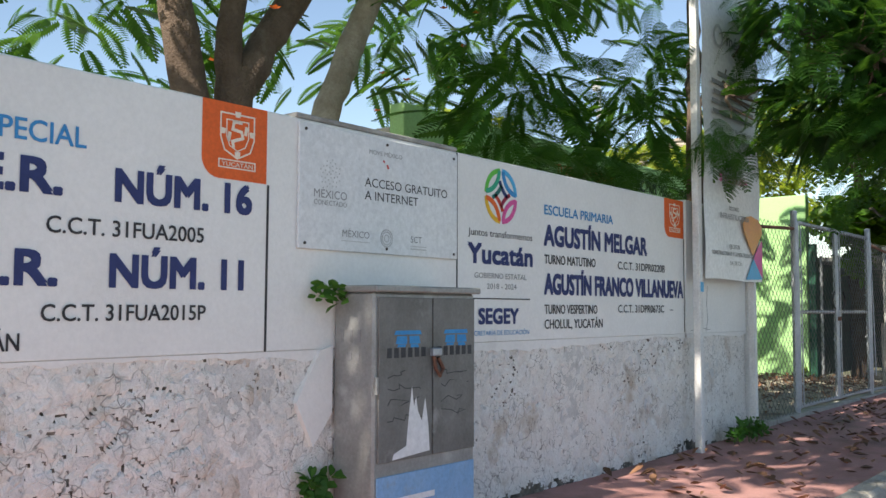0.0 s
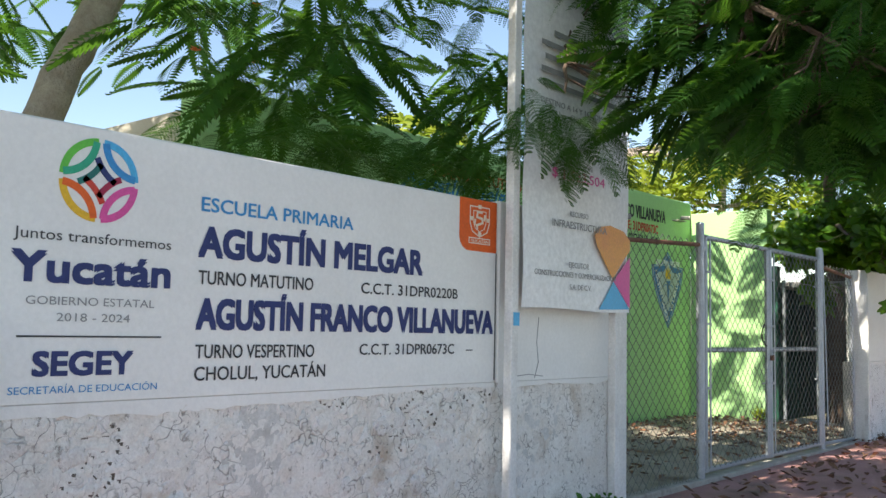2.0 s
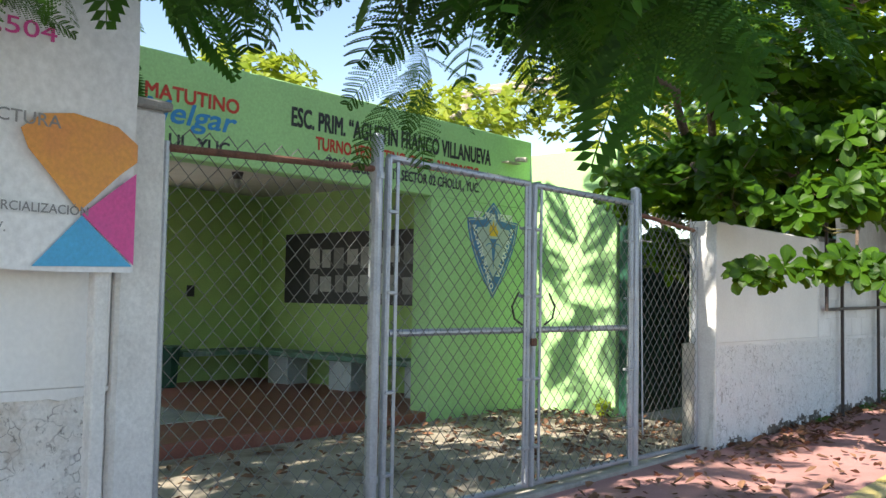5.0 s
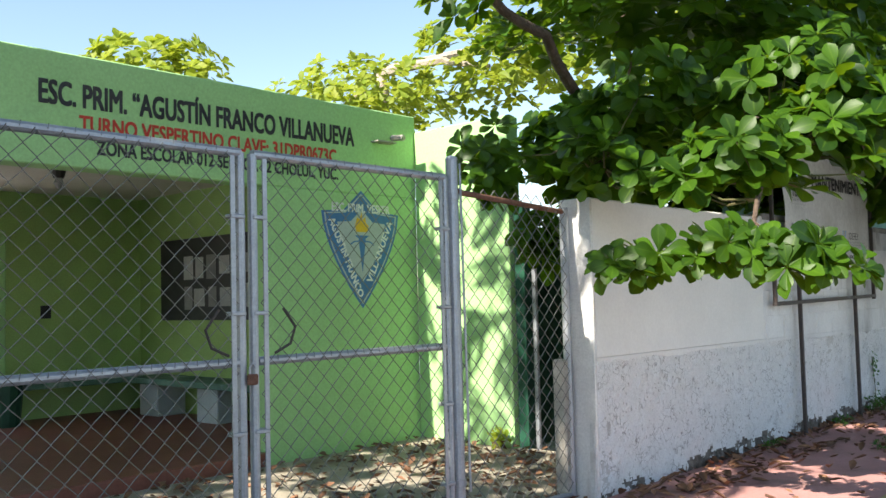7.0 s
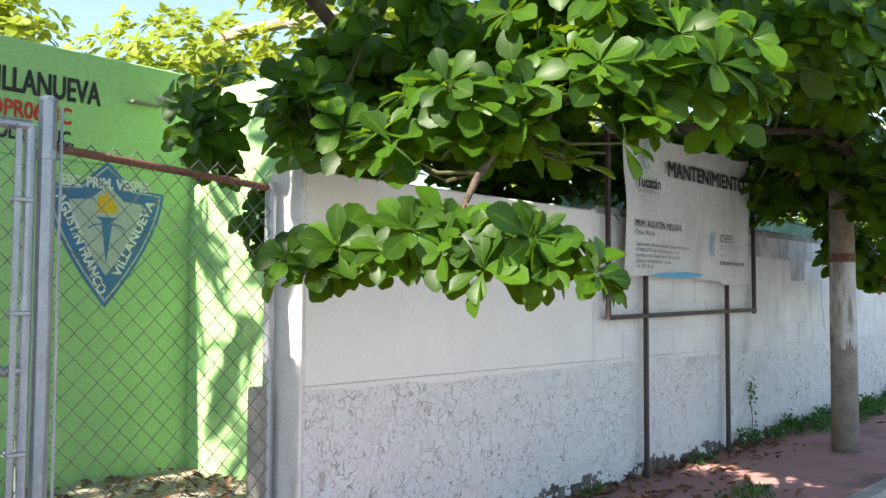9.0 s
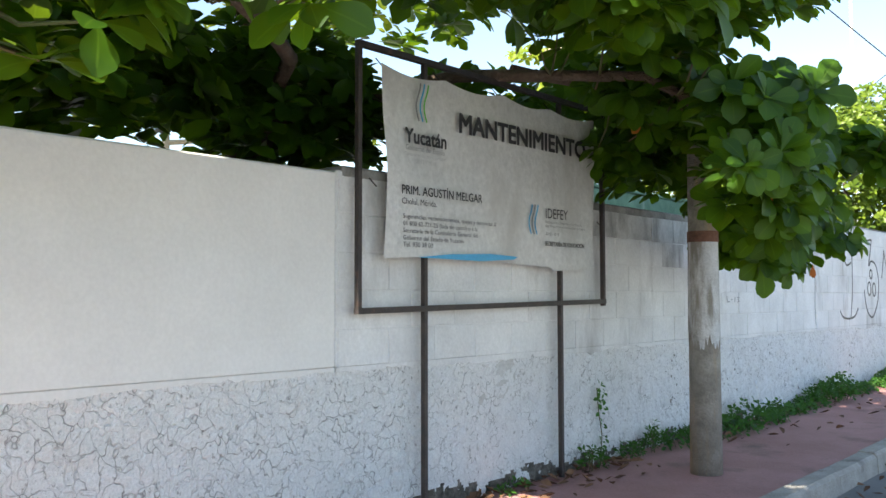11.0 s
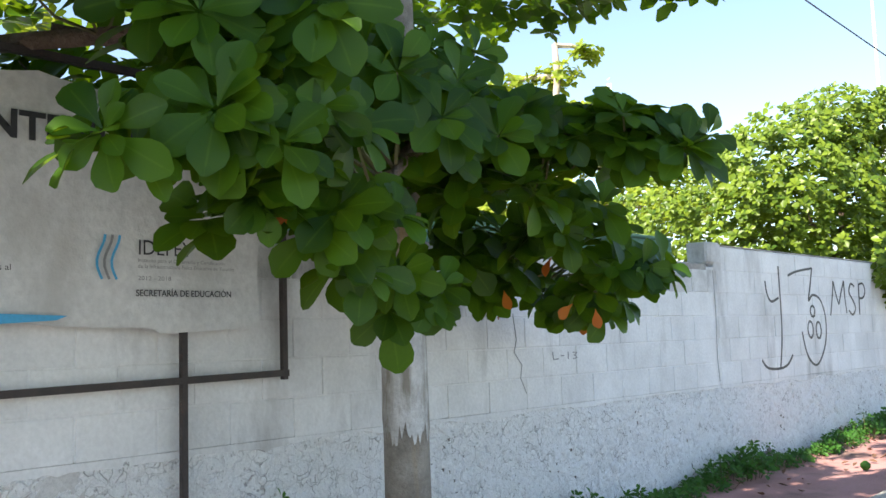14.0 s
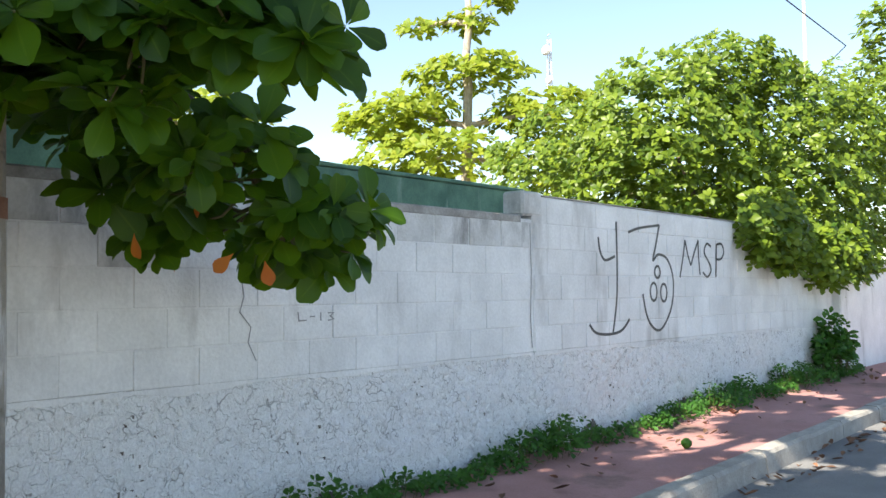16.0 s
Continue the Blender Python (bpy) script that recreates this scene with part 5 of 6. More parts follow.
part("high_crown", tri_mesh("crown", *spread(SIMPLE, shade_poses), M["almond"]), None, almond)
part("low_crown", tri_mesh("crown", *spread(ALMOND, poses[300:]), M["almond"], True), None, almond)
leaf_me = [tri_mesh("leaf", ALMOND[0] * [1, w, 1] + [0, 0, 0], ALMOND[1], M["almond"], True) for w in (0.9, 1.0, 1.1)]
old_me = tri_mesh("leaf", *ALMOND, M["red_leaf"])
for m in leaf_me:
    m.polygons.foreach_set("use_smooth", [True] * len(m.polygons))
for k, p in enumerate(poses[:300]):
    ob = part("leaf", leaf_me[k % 3], None, leaves)
    ob.matrix_basis = Matrix(p.tolist())
for p in ((-2.62, 21.02, 1.66), (-2.58, 21.05, 1.63), (-2.50, 21.75, 1.54), (-2.0, 20.75, 1.85), (-1.22, 18.4, 1.86), (-2.35, 19.1, 2.5), (-1.0, 14.5, 2.65), (-1.88, 20.96, 1.57), (-2.13, 20.5, 1.68), (-1.95, 20.85, 1.6)):
    ob = part("leaf", old_me, None, leaves, "old orange-red leaf")
    ob.matrix_basis = Matrix.Translation(p) @ Euler((rng.uniform(-1.2, 1.2), rng.uniform(0.5, 1.2), rng.uniform(0, 6))).to_matrix().to_4x4() @ Matrix.Scale(0.105, 4)

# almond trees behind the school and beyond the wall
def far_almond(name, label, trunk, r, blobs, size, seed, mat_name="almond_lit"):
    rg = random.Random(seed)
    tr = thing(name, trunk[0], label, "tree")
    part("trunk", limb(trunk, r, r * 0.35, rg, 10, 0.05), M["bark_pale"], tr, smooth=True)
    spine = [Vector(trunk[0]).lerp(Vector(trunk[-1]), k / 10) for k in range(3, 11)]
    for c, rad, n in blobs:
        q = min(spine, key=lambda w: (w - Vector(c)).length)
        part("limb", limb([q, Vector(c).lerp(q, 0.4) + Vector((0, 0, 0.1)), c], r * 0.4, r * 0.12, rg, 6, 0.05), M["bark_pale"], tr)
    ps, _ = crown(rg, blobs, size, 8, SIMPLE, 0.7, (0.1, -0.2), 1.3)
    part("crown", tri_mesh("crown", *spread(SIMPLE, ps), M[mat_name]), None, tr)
    return tr


# Sun on these trees is part of their leaf colour, almond_lit.
far_almond("tiered_almond_tree", "tiered almond tree with sunlit yellow-green leaves", [(-17.2, 41.5, 0), (-17.3, 41.8, 6), (-17.4, 42, 11.5)], 0.28,
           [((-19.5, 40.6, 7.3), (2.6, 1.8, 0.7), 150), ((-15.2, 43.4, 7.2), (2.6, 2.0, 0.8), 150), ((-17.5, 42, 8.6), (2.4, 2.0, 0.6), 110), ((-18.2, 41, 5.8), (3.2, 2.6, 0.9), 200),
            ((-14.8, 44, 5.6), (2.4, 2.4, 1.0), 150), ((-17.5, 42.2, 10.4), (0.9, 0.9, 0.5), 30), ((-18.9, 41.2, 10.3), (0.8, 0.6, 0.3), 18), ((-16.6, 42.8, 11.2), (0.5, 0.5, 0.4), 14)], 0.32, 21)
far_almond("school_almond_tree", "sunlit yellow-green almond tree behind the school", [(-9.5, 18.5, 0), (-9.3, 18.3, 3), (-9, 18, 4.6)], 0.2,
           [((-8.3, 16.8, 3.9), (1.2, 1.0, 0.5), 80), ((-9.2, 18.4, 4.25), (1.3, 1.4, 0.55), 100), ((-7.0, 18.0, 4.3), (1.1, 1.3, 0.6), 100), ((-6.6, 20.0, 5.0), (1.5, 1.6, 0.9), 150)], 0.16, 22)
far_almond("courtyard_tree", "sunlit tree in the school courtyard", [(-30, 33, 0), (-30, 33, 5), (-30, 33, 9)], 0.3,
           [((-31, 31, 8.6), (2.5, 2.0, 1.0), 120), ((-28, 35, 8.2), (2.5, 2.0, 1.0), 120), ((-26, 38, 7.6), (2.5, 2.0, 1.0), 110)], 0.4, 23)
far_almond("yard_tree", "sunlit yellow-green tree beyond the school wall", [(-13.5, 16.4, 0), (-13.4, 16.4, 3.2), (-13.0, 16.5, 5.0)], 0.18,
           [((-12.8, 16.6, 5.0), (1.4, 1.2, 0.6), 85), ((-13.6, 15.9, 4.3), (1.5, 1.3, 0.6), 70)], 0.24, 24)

# dense bush-like tree over the far wall
rng = random.Random(31)
bush = thing("leafy_tree", (-4.8, 31.5, 0), "dense bushy tree spilling over the far white wall", "tree")
part("trunk", limb([(-4.8, 31.5, 0), (-4.7, 31.4, 1.2), (-4.6, 31.6, 2.6)], 0.2, 0.1, rng, 10), M["bark"], bush, smooth=True)
BUSH = [((-4.5, 30.4, 3.3), (1.3, 1.9, 1.5), 420), ((-3.6, 33.2, 3.1), (1.1, 2.6, 1.9), 520), ((-6.4, 31.6, 3.2), (1.8, 2.4, 1.3), 380), ((-3.0, 29.9, 2.15), (0.35, 1.0, 0.55), 130), ((-3.0, 32.2, 1.9), (0.45, 1.6, 0.5), 170),
        ((-4.2, 31.6, 4.6), (0.9, 1.3, 0.6), 150), ((-3.4, 35.5, 3.6), (1.2, 2.0, 2.0), 260)]
poses, tips = crown(rng, BUSH, 0.125, 9, SIMPLE, 0.6, (0.2, -0.3), 2.3)
part("crown", tri_mesh("crown", *spread(SIMPLE, poses), M["bush"]), None, bush)
for c, r, n in BUSH:
    part("limb", limb([(-4.6, 31.6, 2.0), Vector(c) * 0.5 + Vector((-4.6, 31.6, 2.4)) * 0.5, c], 0.06, 0.02, rng, 6), M["bark"], bush)
tall = far_almond("street_tree", "tall leafy street tree in the distance", [(-5.0, 47, 0), (-5, 47, 4), (-5, 47.3, 8)], 0.25,
                  [((-4.6, 46.5, 6.0), (2.6, 2.6, 2.4), 380), ((-5, 48, 9), (2.0, 2.0, 1.6), 220), ((-3.6, 50, 5), (2.6, 3, 2.6), 260)], 0.26, 33, "bush")
far_almond("roadside_tree", "round leafy tree at the end of the street", [(-2.5, 62, 0), (-2.5, 62, 3), (-2.5, 62, 6)], 0.3,
           [((-2.5, 62, 5), (4, 4, 3), 380), ((-7, 66, 6), (4, 4, 3), 300)], 0.4, 34, "bush")


# feathery flamboyant trees
def frond_shape(pairs, leaflets, length=1.0):
    """A twice-feathered leaf of length 1 along x."""
    vs, ts = [], []

    def quad(a, b, c, d):
        n = len(vs)
        vs.extend((a, b, c, d))
        ts.extend(((n, n + 1, n + 2), (n, n + 2, n + 3)))

    def sag(t):
        return -0.30 * t * t

    for k in range(8):
        a, b = k / 8, (k + 1) / 8
        quad((a, -0.006, sag(a)), (b, -0.005, sag(b)), (b, 0.005, sag(b)), (a, 0.006, sag(a)))
    for k in range(pairs):
        t = 0.10 + 0.88 * k / (pairs - 1)
        ln = 0.27 * math.sin(math.pi * (0.22 + 0.70 * k / (pairs - 1))) + 0.03
        for s in (1, -1):
            dx, dy = 0.50, s * 0.86
            if leaflets == 0:
                w = 0.045
                px, py = -dy * w, dx * w
                e, h = (t + dx * ln, dy * ln, sag(t) - 0.25 * ln), (t + dx * ln * 0.5, dy * ln * 0.5, sag(t) - 0.08 * ln)
                quad((t, 0, sag(t)), (h[0] - px, h[1] - py, h[2]), e, (h[0] + px, h[1] + py, h[2]))
                continue
            for j in range(leaflets):
                u = (j + 0.6) / leaflets
                bx, by, bz = t + dx * ln * u, dy * ln * u, sag(t) - 0.25 * ln * u * u
                l2 = 0.042 * math.sin(math.pi * (0.25 + 0.65 * u))
                for q in (1, -1):
                    ex, ey = dx * 0.45 - q * dy * 0.9, dy * 0.45 + q * dx * 0.9
                    w = 0.013
                    quad((bx, by, bz), (bx + ex * l2 * 0.5 + ey * w, by + ey * l2 * 0.5 - ex * w, bz), (bx + ex * l2, by + ey * l2, bz - 0.004), (bx + ex * l2 * 0.5 - ey * w, by + ey * l2 * 0.5 + ex * w, bz))
    return np.array(vs, float), np.array(ts)


FROND, FROND_FAR = frond_shape(12, 10), frond_shape(15, 0)


def fronds(rng, blobs, size, droop=0.2, thick=1.0):
    out, tips = [], []
    for c, r, n in blobs:
        for _ in range(int(n * thick)):
            p, o = in_blob(rng, c, r, 0.2)
            az = math.atan2(o[1], o[0]) + rng.uniform(-1.2, 1.2)
            out.append(mat4(turn(0, 0, az) @ turn(0, droop + rng.uniform(-0.45, 0.6), 0) @ turn(rng.uniform(-0.6, 0.6), 0, 0), p, size * rng.uniform(0.7, 1.25)))
            tips.append(p)
    return out, tips


rng = random.Random(41)
flame = thing("flame_tree", (-5.9, 4.8, 0), "spreading flame tree with three trunks behind the wall", "tree")
part("trunk", limb([(-5.9, 4.55, -0.1), (-5.9, 4.40, 2.0), (-5.9, 4.26, 2.8), (-5.9, 4.10, 3.5), (-6.0, 3.9, 5.2)], 0.17, 0.12, rng, 12, 0.015), M["bark"], flame, smooth=True)
part("trunk", limb([(-5.9, 4.6, -0.1), (-5.9, 4.66, 2.2), (-5.9, 4.72, 2.85), (-5.9, 5.0, 3.3), (-5.9, 5.45, 3.95), (-5.9, 6.2, 5.0)], 0.17, 0.11, rng, 12, 0.015), M["bark"], flame, smooth=True)
part("limb", limb([(-5.9, 4.66, 2.6), (-5.9, 4.62, 3.2), (-5.9, 4.72, 3.9), (-6.0, 4.9, 5.2)], 0.12, 0.08, rng, 10, 0.015), M["bark"], flame, smooth=True)
# Sun on this trunk is put into a paler bark colour.
part("trunk", limb([(-5.9, 5.2, -0.1), (-5.9, 5.50, 2.2), (-5.9, 5.72, 2.9), (-5.9, 5.95, 3.4), (-5.9, 6.30, 4.1), (-5.8, 6.9, 5.4)], 0.14, 0.11, rng, 12, 0.015), M["bark_pale"], flame, "pale sunlit trunk", smooth=True)
NEAR1 = [((-4.3, 6.6, 2.95), (0.6, 0.55, 0.42), 34), ((-4.6, 7.6, 3.2), (0.7, 0.7, 0.6), 36), ((-4.2, 6.2, 2.4), (0.4, 0.55, 0.16), 16), ((-4.1, 6.6, 2.35), (0.35, 0.6, 0.2), 20), ((-4.2, 7.6, 2.5), (0.4, 0.6, 0.25), 34), ((-4.2, 8.4, 2.5), (0.4, 0.4, 0.3), 24)]
FARF = [((-6.8, 7.2, 4.2), (1.6, 1.7, 0.9), 60), ((-5.6, 5.0, 4.9), (1.5, 1.8, 0.6), 120), ((-6.6, 2.2, 4.4), (1.6, 1.4, 0.7), 90), ((-5.0, 7.4, 4.7), (1.2, 1.5, 0.7), 80), ((-8.5, 4.5, 3.9), (2.2, 2.2, 0.8), 120), ((-7.5, 9.5, 4.6), (1.6, 1.6, 0.8), 40)]
ps, t1 = fronds(rng, NEAR1, 0.44, 0.2, 1.1)
part("crown", tri_mesh("crown", *spread(FROND, ps), M["fern"]), None, flame, "fine feathery dark green leaves")
# Flat blobs at z 5.6 and 5.8: unseen leaves added to shade the pavement.
ps, t2 = fronds(rng, FARF + [((-4.7, 6.8, 3.1), (0.7, 1.2, 0.6), 35), ((-2.5, 4.2, 5.6), (2.7, 3.6, 0.35), 640), ((-2.9, -1.2, 5.8), (1.6, 2.0, 0.3), 150), ((-4.6, 9.3, 3.4), (0.6, 0.5, 0.8), 50)], 0.52, 0.2, 1.5)
part("upper_crown", tri_mesh("crown", *spread(FROND_FAR, ps), M["fern"]), None, flame)
root = [Vector((-5.9, 4.5 + 0.25 * k, 3.6 + 0.1 * k)) for k in range(12)]
twigs(t1[::3] + t2[::9], root, rng, M["bark"], flame, 0.007, 0.4)

arch = thing("gate_flame_tree", (-3.62, 8.38, 0), "flame tree arching over the pavement beside the gate", "tree")
part("trunk", limb([(-3.62, 8.38, -0.1), (-3.62, 8.38, 1.8), (-3.60, 8.36, 3.1)], 0.10, 0.07, rng, 12, 0.02), M["bark"], arch, smooth=True)
ARCH_LIMBS = [[(-3.60, 8.36, 3.0), (-3.3, 8.5, 3.75), (-2.2, 8.2, 3.5), (-1.3, 8.3, 2.8)], [(-3.4, 8.5, 3.7), (-3.1, 7.8, 3.2), (-2.9, 7.5, 2.7)], [(-2.6, 8.2, 3.6), (-1.8, 7.7, 3.1), (-1.0, 7.6, 2.5)], [(-3.0, 8.2, 3.7), (-2.6, 9.0, 3.3), (-2.5, 9.55, 2.5)]]
nodes = []
for pts in ARCH_LIMBS:
    part("limb", limb(pts, 0.035, 0.008, rng, 7, 0.03), M["bark"], arch)
    for a, b in zip(pts, pts[1:]):
        nodes += [Vector(a).lerp(Vector(b), k / 4) for k in range(5)]
ARCH = [((-2.92, 7.32, 2.5), (0.12, 0.42, 0.24), 24), ((-2.9, 7.78, 2.46), (0.10, 0.25, 0.2), 9), ((-3.28, 7.05, 3.2), (0.2, 0.3, 0.55), 16),
        ((-1.5, 7.85, 2.62), (0.55, 0.45, 0.28), 44), ((-1.1, 8.45, 2.42), (0.38, 0.40, 0.28), 40), ((-2.2, 8.2, 3.0), (0.7, 0.7, 0.55), 70), ((-1.5, 8.2, 3.2), (0.7, 0.7, 0.45), 60), ((-2.45, 9.62, 2.32), (0.14, 0.14, 0.2), 8),
        ((-1.0, 7.9, 3.0), (0.4, 0.6, 0.5), 36), ((-0.9, 8.75, 2.3), (0.22, 0.22, 0.3), 16), ((-2.4, 8.1, 3.65), (0.8, 0.8, 0.45), 50), ((-1.7, 8.4, 3.7), (0.7, 0.6, 0.4), 40)]
ps, t1 = fronds(rng, ARCH[:3] + ARCH[7:8], 0.38, 0.55)
part("hanging_leaves", tri_mesh("crown", *spread(FROND, ps), M["fern"]), None, arch, "feathery leaves hanging before the banner")
ps, _ = fronds(rng, [(c, [q * 0.8 for q in r], n) for c, r, n in ARCH[3:7] + ARCH[8:]], 0.42, 0.3, 1.4)
part("inner_crown", tri_mesh("crown", *spread(FROND_FAR, ps), M["fern"]), None, arch)
ps, t1 = fronds(rng, ARCH[3:7] + ARCH[8:], 0.42, 0.35, 1.6)
part("crown", tri_mesh("crown", *spread(FROND, ps), M["fern"]), None, arch, "arching feathery leaves in shade")
twigs(t1[::2], nodes, rng, M["bark"], arch, 0.006)
# Unseen leaves overhead, added to dapple the return wall and shade the end pillar.
dapple_clumps = [((-6.3 + 0.75 * (k % 5) + rng.uniform(-0.3, 0.3), 7.6 + 0.85 * (k // 5) + rng.uniform(-0.35, 0.35), 5.9 + rng.uniform(-0.3, 0.5)), (0.45, 0.45, 0.2), 15) for k in range(30) if k % 4 != 2]
ps, _ = fronds(rng, dapple_clumps + [((-3.5, 9.2, 5.9), (0.4, 1.0, 0.15), 60)], 0.5, 0.2)
part("upper_crown", tri_mesh("crown", *spread(FROND_FAR, ps), M["fern"]), None, arch)
# Limbs up to those added leaves.
for q in ((-4.2, 9.6, 5.8), (-5.4, 10.6, 5.9), (-3.6, 11.4, 5.8)):
    part("limb", limb([(-3.60, 8.36, 3.0), (-3.7, 8.6, 4.4), q], 0.05, 0.015, rng, 7, 0.04), M["bark"], arch)
flower = Geo()
for k in range(14):
    a, b = rng.uniform(0, 6.28), rng.uniform(0, 6.28)
    c = Vector((-6.2 + rng.uniform(-1, 1), 5.5 + rng.uniform(-2, 2.5), 3.7 + rng.uniform(-0.4, 0.8)))
    for j in range(5):
        w = Vector((math.cos(a + j * 1.26), math.sin(a + j * 1.26), 0.4)) * 0.05
        n = Vector((-w.y, w.x, 0)) * 0.4
        flower.add([c, c + w * 0.6 + n, c + w, c + w * 0.6 - n], [(0, 1, 2, 3)])
tagged(part("flower_cluster", flower, M["orange_flower"], flame), kind="stuff")

# ---- small plants, litter, cables ----
def clump(name, label, at, r, h, n, size, seed, base=FINE, material="weed", group="", cat="weed"):
    """A low plant: many small leaves on thin stems round a spot."""
    rg = random.Random(seed)
    root = thing(name, at, label, cat, group)
    ps = []
    stems = Geo()
    for _ in range(n):
        a, d = rg.uniform(0, 6.28), math.sqrt(rg.random())
        p = Vector((at[0] + r[0] * d * math.cos(a), at[1] + r[1] * d * math.sin(a), at[2] + h * (1 - d * d * 0.6) * rg.uniform(0.35, 1.0)))
        if rg.random() < 0.25:
            stems.tube([(at[0] + (p.x - at[0]) * 0.6, at[1] + (p.y - at[1]) * 0.8, at[2] - 0.02), p], 0.003, 4, False)
        ax = Vector((0.4 + rg.uniform(-0.5, 0.5), rg.uniform(-0.7, 0.4), 0.8)).normalized()
        ps += rosette_poses(rg, p, size * rg.uniform(0.7, 1.3), 5, ax)
    part("leaves", tri_mesh("leaves", *spread(base, ps), M[material]), None, root)
    if stems.v:
        tagged(part("stem", stems, M["twig"], root), kind="stuff")
    return root


rnd = random.Random(77)
k, y = 0, 21.0
while y < 33.0:
    ln = rnd.uniform(0.22, 0.42)
    big = 1.0 + 0.25 * math.sin(y * 2.1) + (0.35 if y > 28 else 0)
    clump("weed_clump", "green leafy weeds growing along the wall base", (-2.96 + rnd.uniform(-0.04, 0.06), y, ground_z(y)), (0.17 * big, ln), 0.20 * big * rnd.uniform(0.5, 1.3), int(46 * big), 0.055, 100 + k, SIMPLE, group="weeds along the wall")
    y += ln * 1.15
    k += 1
for yy, hh, nn in ((19.55, 0.22, 30), (20.15, 0.16, 30), (18.6, 0.08, 14), (16.9, 0.07, 10), (20.55, 0.25, 45)):
    clump("weed_clump", "sparse weeds at the foot of the wall", (-3.05, yy, ground_z(yy)), (0.07, 0.18), hh, nn, 0.05, int(yy * 10), group="weeds along the wall")
clump("weed_clump", "flat green weed patch on the pavement", (-2.25, 17.6, ground_z(17.6)), (0.18, 0.4), 0.05, 60, 0.045, 5, group="weeds along the wall")
clump("weed_clump", "leafy weeds at the banner posts", (-3.02, 8.1, ground_z(8)), (0.10, 0.35), 0.22, 45, 0.07, 6, SIMPLE, group="weeds along the wall")
clump("weed_clump", "small bright weed at the green wall", (-4.95, 15.48, 0.02), (0.10, 0.08), 0.2, 22, 0.06, 7, SIMPLE, "almond_lit", group="weeds along the wall")
clump("wall_sprig", "green sprig growing out beside the cabinet", (-3.15, 3.14, 1.10), (0.05, 0.07), 0.17, 7, 0.075, 8, SIMPLE, "weed", cat="plant")
clump("wall_sprig", "dark weed behind the cabinet foot", (-3.18, 3.12, 0.15), (0.05, 0.10), 0.22, 18, 0.07, 9, SIMPLE, "weed", cat="plant")
clump("shrub", "dark shrub against the far wall", (-2.95, 31.9, 0.2), (0.25, 0.55), 0.95, 150, 0.12, 10, SIMPLE, "weed", cat="shrub")
vine = thing("climbing_vine", (-3.14, 19.85, 0.05), "thin green vine climbing the white wall", "vine")
part("stem", Geo().tube([(-3.13, 19.8, 0.03), (-3.13, 19.83, 0.25), (-3.13, 19.78, 0.45), (-3.13, 19.76, 0.62)], 0.004, 5), M["twig"], vine)
ps = []
for k in range(26):
    z = 0.1 + 0.54 * rnd.random()
    ps += rosette_poses(rnd, (-3.12, 19.80 + rnd.uniform(-0.05, 0.05), z), 0.05, 2, Vector((1, rnd.uniform(-0.5, 0.5), 0.4)).normalized())
part("leaves", tri_mesh("leaves", *spread(SIMPLE, ps), M["weed"]), None, vine)

# fallen leaves
DRY = leaf_shape((0.03, 0.20, 0.26, 0.05), 0.6, -0.25)
ps = []
for n, x0, x1, y0, y1, dz in ((420, -5.95, -3.35, 9.0, 15.5, 0.03), (110, -5.9, -4.0, 14.2, 15.55, 0.05), (260, -3.12, -2.6, 14.4, 20.0, 0.012), (170, -3.05, -1.8, 11.0, 18.0, 0.012), (330, -3.15, -1.8, 5.5, 14.0, 0.01), (260, -5.95, -3.4, 12.5, 15.5, 0.03), (200, -3.4, -2.6, 13.6, 17.5, 0.012), (90, -2.9, -2.2, 21, 33, 0.01), (190, -1.55, -1.25, 20, 36, -0.14)):
    for _ in range(n):
        u = rnd.random() ** (1.8 if x1 == -2.6 else 1.0)
        yy = rnd.uniform(y0, y1)
        ps.append(mat4(turn(rnd.uniform(-0.35, 0.35), rnd.uniform(-0.3, 0.3), rnd.uniform(0, 6.28)), (x0 + (x1 - x0) * u, yy, ground_z(yy) + dz + rnd.uniform(0, 0.012)), rnd.uniform(0.04, 0.12)))
tagged(part("leaf_litter", tri_mesh("leaf_litter", *spread(DRY, ps), M["litter"])), "dry brown fallen leaves on pavement and yard", "leaf litter", kind="stuff")
tagged(part("dropped_fruit", Geo().tube([(-2.2, 25.6, 0.13), (-2.2, 25.6, 0.16), (-2.2, 25.6, 0.19), (-2.2, 25.6, 0.215)], [0.02, 0.045, 0.045, 0.015], 10), M["weed"], smooth=True), "round green fruit lying on the red pavement", "fruit")

# cables, mast and radio tower in the distance
cable = thing("overhead_cable", (-12.7, 60, 14), "black overhead cable crossing above the trees", "cable")
part("wire", Geo().tube([(-12.74, 37.2 + 6 * k, 14.9 - 0.21 * k + 0.008 * (k - 5) ** 2) for k in range(6)] + [(-17.42, 75.5, 14.0)], 0.03, 6), M["cable"], cable)
cable2 = thing("overhead_cable", (-3, 46, 6), "thin pair of far overhead wires", "cable")
part("wire", Geo().tube([(-8, 52, 8.0), (0, 46, 8.1)], 0.010, 4), M["cable"], cable2)
part("wire", Geo().tube([(-8, 52, 7.6), (0, 46, 7.7)], 0.010, 4), M["cable"], cable2)
mast = tagged(part("flag_mast", Geo().tube([(-17.5, 75.5, 0), (-17.5, 75.5, 12), (-17.5, 75.5, 24)], [0.16, 0.12, 0.08], 8), M["far_white"]), "tall thin white mast beyond the trees", "mast")
tower = thing("radio_tower", (-81, 144, 0), "distant slender lattice radio tower", "tower")
